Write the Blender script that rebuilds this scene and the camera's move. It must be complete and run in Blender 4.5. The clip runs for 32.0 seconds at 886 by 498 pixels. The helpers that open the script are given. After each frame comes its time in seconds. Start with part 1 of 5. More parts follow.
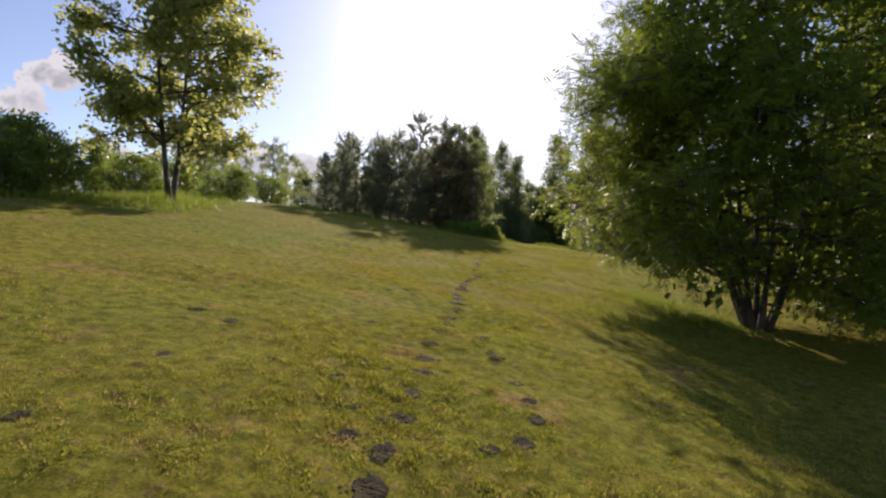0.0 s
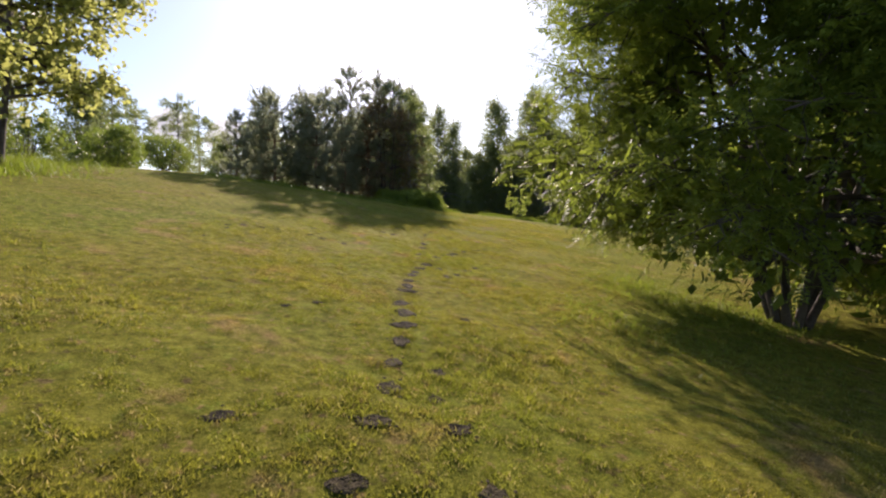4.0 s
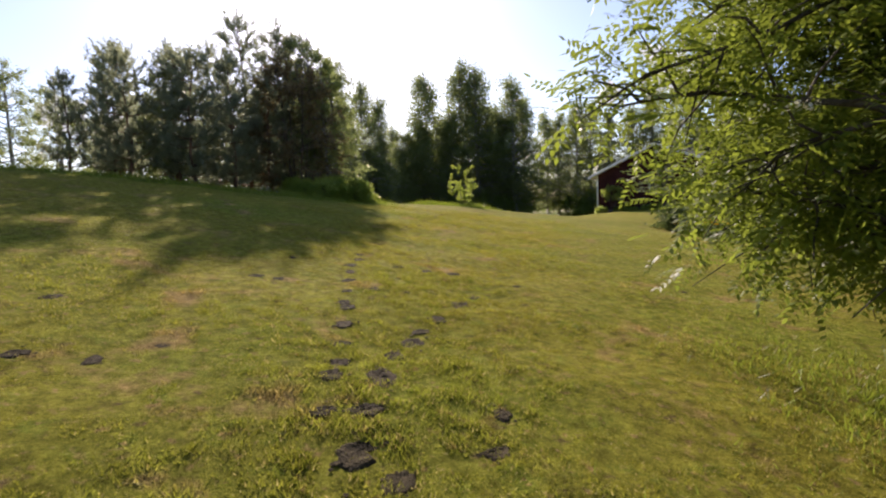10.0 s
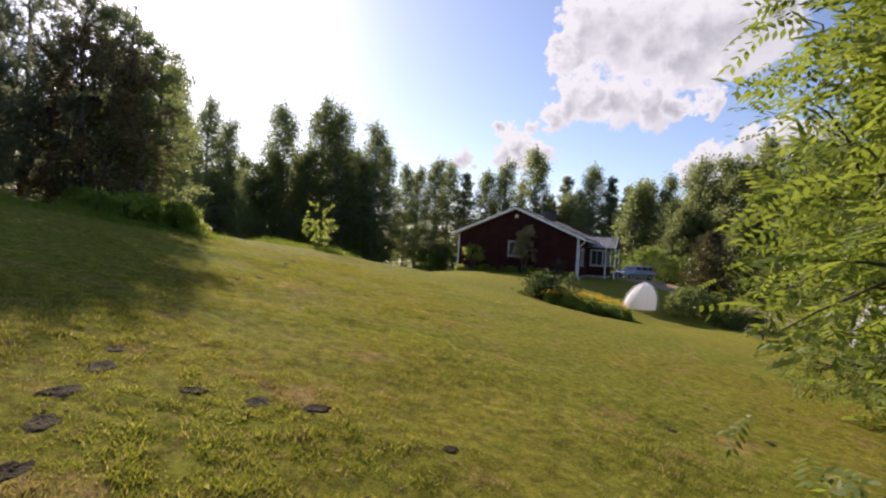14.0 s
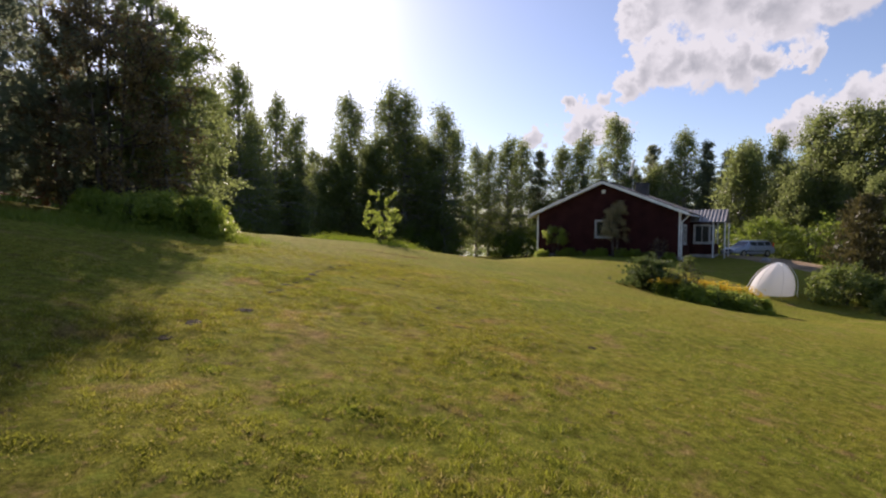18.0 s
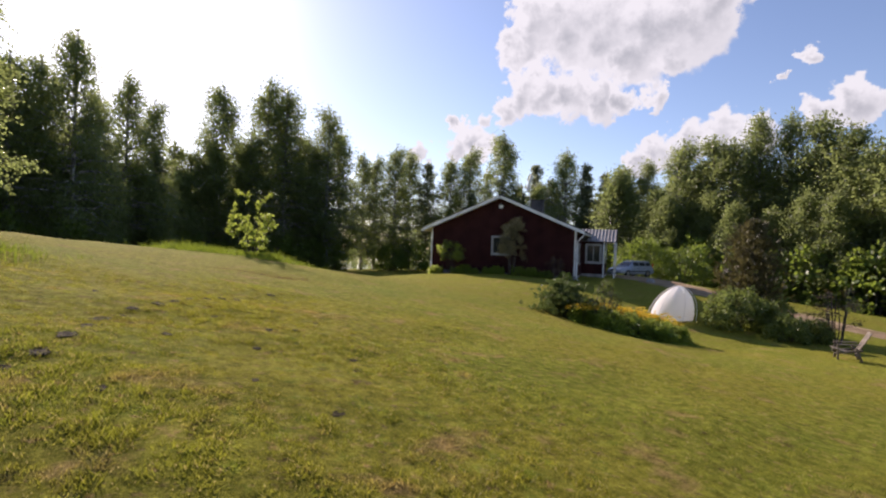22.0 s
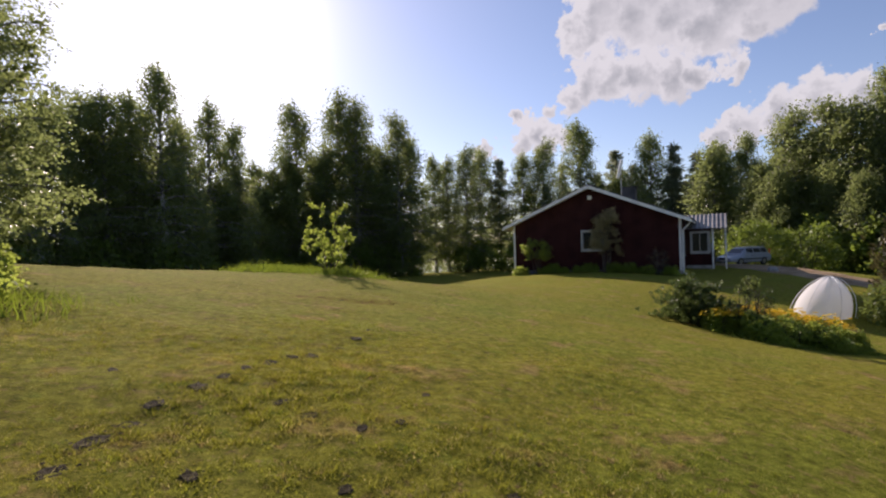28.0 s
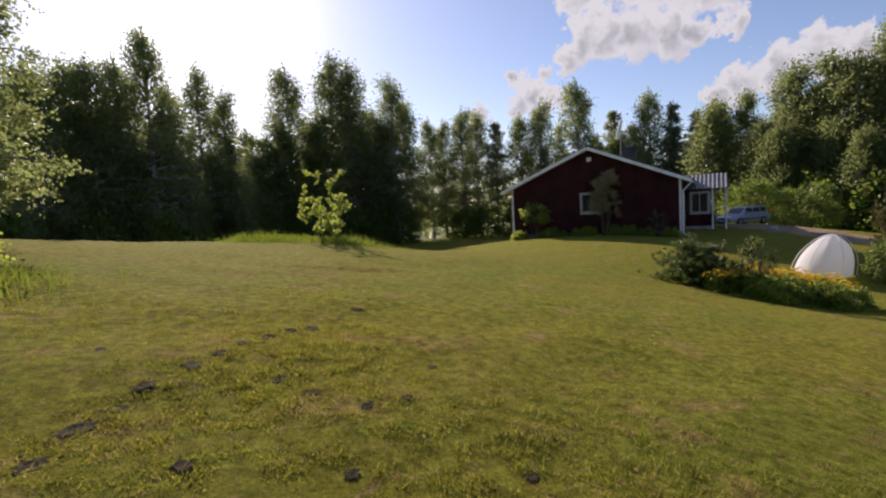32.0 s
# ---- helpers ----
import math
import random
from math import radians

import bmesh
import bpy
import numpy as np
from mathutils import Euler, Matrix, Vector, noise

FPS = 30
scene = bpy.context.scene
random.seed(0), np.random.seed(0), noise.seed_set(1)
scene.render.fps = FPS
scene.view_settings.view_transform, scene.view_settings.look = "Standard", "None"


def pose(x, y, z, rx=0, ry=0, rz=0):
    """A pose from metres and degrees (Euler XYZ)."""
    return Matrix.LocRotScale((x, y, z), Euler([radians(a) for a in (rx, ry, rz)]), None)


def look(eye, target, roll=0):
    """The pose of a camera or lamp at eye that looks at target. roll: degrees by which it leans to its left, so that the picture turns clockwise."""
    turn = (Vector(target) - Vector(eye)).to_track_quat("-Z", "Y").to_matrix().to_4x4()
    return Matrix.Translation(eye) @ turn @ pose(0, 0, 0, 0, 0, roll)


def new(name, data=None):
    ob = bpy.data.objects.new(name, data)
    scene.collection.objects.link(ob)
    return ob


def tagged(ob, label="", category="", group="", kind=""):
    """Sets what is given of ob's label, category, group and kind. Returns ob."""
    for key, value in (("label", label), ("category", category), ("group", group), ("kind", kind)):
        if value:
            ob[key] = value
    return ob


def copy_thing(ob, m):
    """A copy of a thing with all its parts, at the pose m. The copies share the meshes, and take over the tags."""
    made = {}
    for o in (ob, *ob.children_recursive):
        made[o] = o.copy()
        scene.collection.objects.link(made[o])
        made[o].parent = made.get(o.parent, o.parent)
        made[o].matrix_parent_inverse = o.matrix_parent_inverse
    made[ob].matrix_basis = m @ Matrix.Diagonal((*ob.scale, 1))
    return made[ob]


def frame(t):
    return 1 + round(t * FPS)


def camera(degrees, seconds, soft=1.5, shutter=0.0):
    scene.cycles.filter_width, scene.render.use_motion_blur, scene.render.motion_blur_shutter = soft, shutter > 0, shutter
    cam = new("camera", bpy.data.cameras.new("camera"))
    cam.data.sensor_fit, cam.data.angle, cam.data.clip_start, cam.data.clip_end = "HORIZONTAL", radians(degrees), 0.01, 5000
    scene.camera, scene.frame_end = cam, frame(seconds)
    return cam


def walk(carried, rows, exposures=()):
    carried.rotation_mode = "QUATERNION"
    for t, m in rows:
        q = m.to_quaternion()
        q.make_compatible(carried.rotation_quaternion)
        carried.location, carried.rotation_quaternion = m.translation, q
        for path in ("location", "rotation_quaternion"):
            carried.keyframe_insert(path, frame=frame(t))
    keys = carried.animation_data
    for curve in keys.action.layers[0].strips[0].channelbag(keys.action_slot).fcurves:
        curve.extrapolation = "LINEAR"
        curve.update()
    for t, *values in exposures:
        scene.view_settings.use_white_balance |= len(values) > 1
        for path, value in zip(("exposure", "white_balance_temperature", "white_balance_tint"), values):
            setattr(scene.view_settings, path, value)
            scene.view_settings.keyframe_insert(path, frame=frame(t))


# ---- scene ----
cam = camera(83.4, 32.0, soft=2.2)
TINT = 28
# the camera opens up a little in the shade of the trees
EXPOSURES = [(0, 0.59), (2.5, 0.92), (8, 0.85), (9, 0.97), (13, 0.92), (15, 0.73), (18, 0.67), (20, 0.59), (21, 0.61), (22, 0.83), (23, 0.67), (24, 0.6), (25, 0.67), (28, 0.53), (32, 0.5)]
HALO = (8.0, 1.2, 0.85)
SKY_STRENGTH, SUN_STRENGTH = 0.09, 5.0
CLOUD_LIT, CLOUD_GREY = (5.2, 5.45, 5.4), (1.95, 2.2, 2.4)
PATH = [
    (0, (-0.013, 0.005, 0.93), (0.055, 10.004, 1.009), 1.3),
    (0.5, (-0.025, 0.032, 0.932), (0.224, 10.027, 1.151), 1.4),
    (1, (0.054, -0.026, 0.976), (1.845, 9.808, 1.257), -2.4),
    (1.5, (0.066, 0.317, 0.941), (1.779, 10.15, 0.324), -1.2),
    (2, (0.025, 0.812, 1.051), (2.028, 10.59, 0.434), 2.0),
    (2.5, (0.056, 1.525, 1.017), (0.599, 11.501, 0.576), -1.1),
    (3, (0.078, 2.061, 1.07), (2.01, 11.868, 0.788), 1.5),
    (3.5, (0.018, 2.62, 1.096), (1.408, 12.508, 0.55), 0.6),
    (5.5, (0.151, 5.224, 1.286), (1.617, 15.115, 1.144), -1.1),
    (6, (0.076, 5.722, 1.355), (2.68, 15.376, 1.491), 3.6),
    (6.5, (0.087, 6.468, 1.327), (0.202, 16.46, 0.943), 0.2),
    (7, (0.232, 6.903, 1.373), (1.995, 16.743, 1.127), 1.2),
    (7.5, (0.195, 7.324, 1.455), (2.873, 16.956, 1.211), 5.3),
    (8, (0.216, 8.113, 1.428), (0.28, 18.111, 1.263), 1.5),
    (8.5, (0.412, 8.324, 1.487), (2.027, 18.172, 0.857), -1.6),
    (9, (0.431, 8.834, 1.574), (3.487, 18.349, 1.248), 2.5),
    (9.5, (0.519, 9.421, 1.561), (2.173, 19.28, 1.289), 0.2),
    (10, (0.771, 9.725, 1.599), (3.448, 19.32, 0.716), -2.6),
    (10.5, (0.766, 10.147, 1.672), (5.49, 18.96, 1.537), 2.6),
    (11, (0.891, 10.59, 1.682), (3.707, 20.18, 1.375), 1.7),
    (11.5, (1.14, 11.037, 1.69), (4.248, 20.527, 1.154), -2.6),
    (12, (1.182, 11.648, 1.681), (6.309, 20.226, 1.311), 1.0),
    (12.5, (1.292, 12.11, 1.714), (6.172, 20.823, 1.185), 3.3),
    (13, (1.602, 12.349, 1.771), (4.678, 21.862, 1.582), -1.5),
    (13.5, (1.619, 12.742, 1.747), (7.046, 21.14, 1.574), -0.1),
    (14, (1.634, 13.258, 1.743), (7.041, 21.67, 1.81), 3.6),
    (14.5, (1.984, 13.638, 1.722), (4.46, 23.319, 2.119), -0.7),
    (15, (2.154, 14.002, 1.768), (5.483, 23.43, 1.57), -4.5),
    (15.5, (2.423, 14.394, 1.843), (8.422, 22.392, 2.077), -1.0),
    (17.5, (3.21, 15.996, 1.975), (10.182, 23.165, 1.872), 2.7),
    (18, (3.444, 16.595, 1.93), (7.555, 25.707, 1.64), 0.4),
    (18.5, (3.666, 17.006, 1.943), (7.406, 26.256, 1.273), -1.9),
    (19, (3.756, 17.476, 1.979), (9.303, 25.797, 2.043), 3.1),
    (19.5, (3.9, 17.993, 1.972), (7.586, 27.289, 2.026), -1.0),
    (20, (4.151, 18.362, 1.972), (7.544, 27.762, 2.334), -3.7),
    (20.5, (4.163, 18.772, 1.95), (10.473, 26.52, 2.337), -0.6),
    (21, (4.413, 19.171, 2.029), (10.032, 27.427, 1.509), -0.0),
    (21.5, (4.699, 19.555, 2.056), (9.748, 28.158, 1.353), -0.3),
    (22, (4.823, 20.152, 2.037), (10.941, 28.063, 2.039), 2.1),
    (22.5, (4.945, 20.418, 2.083), (9.485, 29.321, 1.737), 1.6),
    (23, (5.186, 20.787, 2.111), (8.613, 30.176, 1.77), -1.6),
    (23.5, (5.323, 21.234, 2.069), (10.916, 29.521, 1.868), -0.1),
    (24, (5.368, 21.654, 2.086), (10.414, 30.283, 2.336), 3.9),
    (24.5, (5.391, 21.816, 2.148), (8.057, 31.453, 1.962), -0.4),
    (25, (5.58, 22.104, 2.16), (8.266, 31.735, 2.046), -5.5),
    (25.5, (5.558, 22.374, 2.065), (11.154, 30.654, 2.424), -1.8),
    (27.5, (5.527, 22.492, 2.289), (11.203, 30.724, 2.285), -1.2),
    (28, (5.575, 22.514, 2.299), (10.492, 31.222, 2.271), -1.8),
    (28.5, (5.572, 22.437, 2.327), (9.76, 31.518, 2.27), -1.9),
    (29, (5.547, 22.363, 2.352), (9.336, 31.616, 2.182), -0.6),
    (29.5, (5.554, 22.344, 2.354), (9.381, 31.583, 2.279), -0.8),
    (30, (5.542, 22.341, 2.342), (9.443, 31.548, 2.301), -0.7),
    (30.5, (5.543, 22.325, 2.354), (9.28, 31.6, 2.299), -0.5),
    (31, (5.566, 22.361, 2.345), (9.523, 31.544, 2.19), -0.8),
    (31.5, (5.618, 22.497, 2.321), (10.048, 31.462, 2.407), -4.6),
    (32, (5.657, 22.784, 2.292), (10.585, 31.457, 1.581), -3.0),
]

SUN_AZ, SUN_EL = 3.0, 25.8
walk(cam, [(t, look(eye, target, roll)) for t, eye, target, roll in PATH], [(t, e, 6500, TINT) for t, e in EXPOSURES])


def bearing(az, el):
    """A direction from degrees to the right of +y and degrees above level."""
    a, e = radians(az), radians(el)
    return Vector((math.sin(a) * math.cos(e), math.cos(a) * math.cos(e), math.sin(e)))


# ---- world and sun ----
# Clouds as puffs: bearing, height and half width in degrees.
PUFFS = [
    (46.0, 22.0, 1.7), (47.5, 24.4, 2.2), (51, 23.8, 3.0), (55, 23.4, 3.4), (57.5, 20.6, 1.7), (59.5, 22.6, 3.2), (63, 23.6, 3.2), (65.5, 24.4, 2.0), (61.5, 19.8, 1.2),
    (44.2, 15.5, 0.9), (46, 17.0, 1.4), (48.6, 17.6, 1.7), (51.6, 17.0, 1.8), (54.6, 16.4, 1.6), (57, 16.4, 1.1), (60.2, 16.3, 0.9), (41.6, 14.8, 0.7), (39.2, 14.1, 0.6),
    (34.4, 11.0, 0.9), (38.6, 11.2, 1.0), (40.8, 12.1, 1.3), (43.4, 11.5, 1.1),
    (58.6, 9.6, 0.9), (60.6, 10.5, 1.2), (63.6, 11.8, 1.4), (66.8, 12.5, 1.5), (69.6, 12.3, 1.3), (74.6, 13.3, 1.2), (77, 13.8, 1.4), (73.6, 18.5, 0.7), (71, 17.0, 0.3),
    (-37.2, 15.4, 0.95), (-38.8, 14.9, 0.8), (-39.4, 12.4, 1.0), (-41.0, 12.1, 0.9), (-20.4, 9.4, 1.1), (-15.4, 9.1, 1.1), (-33.6, 8.6, 0.8),
]


def make_world():
    w = bpy.data.worlds.new("sky")
    scene.world = w
    w.use_nodes = True
    nt = w.node_tree
    nt.nodes.clear()
    N = lambda kind, **k: set_node(nt.nodes.new(kind), k)
    L = nt.links.new

    def m(op, a, b=None, c=None):
        n = nt.nodes.new("ShaderNodeMath")
        n.operation = op
        for i, v in enumerate((a, b, c)):
            if v is None:
                continue
            if hasattr(v, "is_linked"):
                L(v, n.inputs[i])
            else:
                n.inputs[i].default_value = v
        return n.outputs[0]

    out = N("ShaderNodeOutputWorld")
    sky = N("ShaderNodeTexSky", sky_type="NISHITA", sun_disc=False)
    sky.sun_elevation, sky.sun_rotation = radians(SUN_EL), radians(SUN_AZ)
    sky.air_density, sky.dust_density, sky.ozone_density, sky.altitude = 1.0, 0.3, 1.8, 100
    tc = N("ShaderNodeTexCoord")
    d = tc.outputs["Generated"]
    # haze scattered forward round the sun
    dot = N("ShaderNodeVectorMath", operation="DOT_PRODUCT")
    L(d, dot.inputs[0])
    dot.inputs[1].default_value = bearing(SUN_AZ, SUN_EL)
    c = m("MAXIMUM", dot.outputs["Value"], 0.0)
    glow = m("ADD", m("MULTIPLY", m("POWER", c, 90.0), HALO[0]), m("ADD", m("MULTIPLY", m("POWER", c, 22.0), HALO[1]), m("MULTIPLY", m("POWER", c, 5.0), HALO[2])))
    # cloud field: puffs seen along a direction that turbulence bends, so that their rims are ragged
    no = N("ShaderNodeTexNoise")
    no.inputs["Scale"].default_value, no.inputs["Detail"].default_value, no.inputs["Roughness"].default_value = 26.0, 9.0, 0.58
    L(d, no.inputs["Vector"])
    bend = N("ShaderNodeVectorMath", operation="MULTIPLY_ADD")
    L(no.outputs["Color"], bend.inputs[0])
    bend.inputs[1].default_value, bend.inputs[2].default_value = (0.1, 0.1, 0.07), (-0.05, -0.05, -0.035)
    warp = N("ShaderNodeVectorMath", operation="ADD")
    L(bend.outputs["Vector"], warp.inputs[0])
    L(d, warp.inputs[1])
    even = N("ShaderNodeVectorMath", operation="NORMALIZE")
    L(warp.outputs["Vector"], even.inputs[0])

    def puff_field(shift):
        total = None
        for az, el, r in PUFFS:
            n = N("ShaderNodeVectorMath", operation="DOT_PRODUCT")
            L(even.outputs["Vector"], n.inputs[0])
            n.inputs[1].default_value = bearing(az - shift * r, el + shift * r)
            cr = math.cos(radians(r * 1.7))
            v = m("MULTIPLY_ADD", n.outputs["Value"], 1 / (1 - cr), -cr / (1 - cr))
            total = v if total is None else m("SMOOTH_MAX", total, v, 0.3)
        return m("MAXIMUM", total, -2.0)

    field, lit_side = puff_field(0.0), puff_field(0.45)
    f2 = m("MULTIPLY_ADD", m("SUBTRACT", no.outputs["Fac"], 0.5), 1.5, field)
    mask = N("ShaderNodeMapRange", interpolation_type="SMOOTHSTEP")
    mask.inputs["From Min"].default_value, mask.inputs["From Max"].default_value = 0.05, 0.4
    L(f2, mask.inputs["Value"])
    # thick middles and undersides are greyer than the lit rims
    thick = N("ShaderNodeMapRange", interpolation_type="SMOOTHSTEP")
    thick.inputs["From Min"].default_value, thick.inputs["From Max"].default_value = 0.45, 1.45
    L(f2, thick.inputs["Value"])
    turned = m("MULTIPLY", m("SUBTRACT", field, lit_side), 0.5)
    relief = m("ADD", turned, m("MULTIPLY", m("SUBTRACT", no.outputs["Fac"], 0.5), -0.5))
    tone = N("ShaderNodeMix", data_type="RGBA", clamp_factor=True)
    L(m("MULTIPLY_ADD", relief, 0.9, m("MULTIPLY_ADD", thick.outputs["Result"], 0.85, -0.05)), tone.inputs["Factor"])
    tone.inputs["A"].default_value, tone.inputs["B"].default_value = (*CLOUD_LIT, 1), (*CLOUD_GREY, 1)
    add = N("ShaderNodeMix", data_type="RGBA", blend_type="ADD")
    add.inputs["Factor"].default_value = 1.0
    sc = N("ShaderNodeVectorMath", operation="SCALE")
    sc.inputs[0].default_value = (1.0, 0.97, 0.92)
    L(glow, sc.inputs["Scale"])
    L(sky.outputs["Color"], add.inputs["A"])
    L(sc.outputs["Vector"], add.inputs["B"])
    mix = N("ShaderNodeMix", data_type="RGBA")
    L(mask.outputs["Result"], mix.inputs["Factor"])
    L(add.outputs["Result"], mix.inputs["A"])
    cl = N("ShaderNodeMix", data_type="RGBA", blend_type="ADD")
    cl.inputs["Factor"].default_value = 0.6
    L(tone.outputs["Result"], cl.inputs["A"])
    L(sc.outputs["Vector"], cl.inputs["B"])
    L(cl.outputs["Result"], mix.inputs["B"])
    bg = N("ShaderNodeBackground")
    bg.inputs["Strength"].default_value = SKY_STRENGTH
    L(mix.outputs["Result"], bg.inputs["Color"])
    L(bg.outputs["Background"], out.inputs["Surface"])


def set_node(n, values):
    for k, v in values.items():
        setattr(n, k, v)
    return n


make_world()
sun = new("sun", bpy.data.lights.new("sun", "SUN"))
sun.data.energy, sun.data.angle, sun.data.color = SUN_STRENGTH, radians(0.6), (1.0, 0.9, 0.74)
sun.matrix_world = look(bearing(SUN_AZ, SUN_EL) * 60, (0, 0, 0))


# ---- materials ----
def material(name, dark, light, rough=0.7, scale=3.0, fine=40.0, bump=0.3, metal=0.0, spread=0.35, height=0.01, coat=0.0):
    """A surface with two scales of variation and a fine relief; colours are linear."""
    mt = bpy.data.materials.new(name)
    mt.use_nodes = True
    nt = mt.node_tree
    b = nt.nodes["Principled BSDF"]
    geo = nt.nodes.new("ShaderNodeNewGeometry")
    n1, n2 = nt.nodes.new("ShaderNodeTexNoise"), nt.nodes.new("ShaderNodeTexNoise")
    for n, s in ((n1, scale), (n2, fine)):
        n.inputs["Scale"].default_value, n.inputs["Detail"].default_value = s, 5.0
        nt.links.new(geo.outputs["Position"], n.inputs["Vector"])
    ad = nt.nodes.new("ShaderNodeMath")
    ad.operation = "MULTIPLY_ADD"
    ad.inputs[1].default_value = spread
    nt.links.new(n2.outputs["Fac"], ad.inputs[0])
    nt.links.new(n1.outputs["Fac"], ad.inputs[2])
    rp = nt.nodes.new("ShaderNodeMapRange")
    rp.inputs["From Min"].default_value, rp.inputs["From Max"].default_value = 0.35 + spread / 2, 0.65 + spread / 2
    nt.links.new(ad.outputs[0], rp.inputs["Value"])
    mx = nt.nodes.new("ShaderNodeMix")
    mx.data_type = "RGBA"
    mx.inputs["A"].default_value, mx.inputs["B"].default_value = (*dark, 1), (*light, 1)
    nt.links.new(rp.outputs["Result"], mx.inputs["Factor"])
    nt.links.new(mx.outputs["Result"], b.inputs["Base Color"])
    b.inputs["Roughness"].default_value, b.inputs["Metallic"].default_value = rough, metal
    b.inputs["Coat Weight"].default_value = coat
    if bump:
        bp = nt.nodes.new("ShaderNodeBump")
        bp.inputs["Strength"].default_value, bp.inputs["Distance"].default_value = bump, height
        nt.links.new(n2.outputs["Fac"], bp.inputs["Height"])
        nt.links.new(bp.outputs["Normal"], b.inputs["Normal"])
    return mt


def leaf_material(name, dark, light, through_col, share=0.45, rough=0.45, spec=0.35):
    """Leaves: a waxy face and light let through, varied leaf by leaf and branch by branch."""
    mt = bpy.data.materials.new(name)
    mt.use_nodes = True
    nt = mt.node_tree
    L = nt.links.new
    b, out = nt.nodes["Principled BSDF"], nt.nodes["Material Output"]
    geo = nt.nodes.new("ShaderNodeNewGeometry")
    n1 = nt.nodes.new("ShaderNodeTexNoise")
    n1.inputs["Scale"].default_value = 0.9
    L(geo.outputs["Position"], n1.inputs["Vector"])
    ad = nt.nodes.new("ShaderNodeMath")
    ad.operation = "MULTIPLY_ADD"
    ad.inputs[1].default_value = 0.6
    L(geo.outputs["Random Per Island"], ad.inputs[0])
    L(n1.outputs["Fac"], ad.inputs[2])
    rp = nt.nodes.new("ShaderNodeMapRange")
    rp.inputs["From Min"].default_value, rp.inputs["From Max"].default_value = 0.4, 1.2
    L(ad.outputs[0], rp.inputs["Value"])
    mx = nt.nodes.new("ShaderNodeMix")
    mx.data_type = "RGBA"
    mx.inputs["A"].default_value, mx.inputs["B"].default_value = (*dark, 1), (*light, 1)
    L(rp.outputs["Result"], mx.inputs["Factor"])
    L(mx.outputs["Result"], b.inputs["Base Color"])
    b.inputs["Roughness"].default_value = rough
    b.inputs["Specular IOR Level"].default_value = spec
    tr = nt.nodes.new("ShaderNodeBsdfTranslucent")
    tm = nt.nodes.new("ShaderNodeMix")
    tm.data_type, tm.blend_type = "RGBA", "MULTIPLY"
    tm.inputs["Factor"].default_value = 0.35
    tm.inputs["A"].default_value = (*through_col, 1)
    L(mx.outputs["Result"], tm.inputs["B"])
    L(tm.outputs["Result"], tr.inputs["Color"])
    ms = nt.nodes.new("ShaderNodeMixShader")
    ms.inputs["Fac"].default_value = share
    L(b.outputs["BSDF"], ms.inputs[1])
    L(tr.outputs["BSDF"], ms.inputs[2])
    L(ms.outputs["Shader"], out.inputs["Surface"])
    return mt


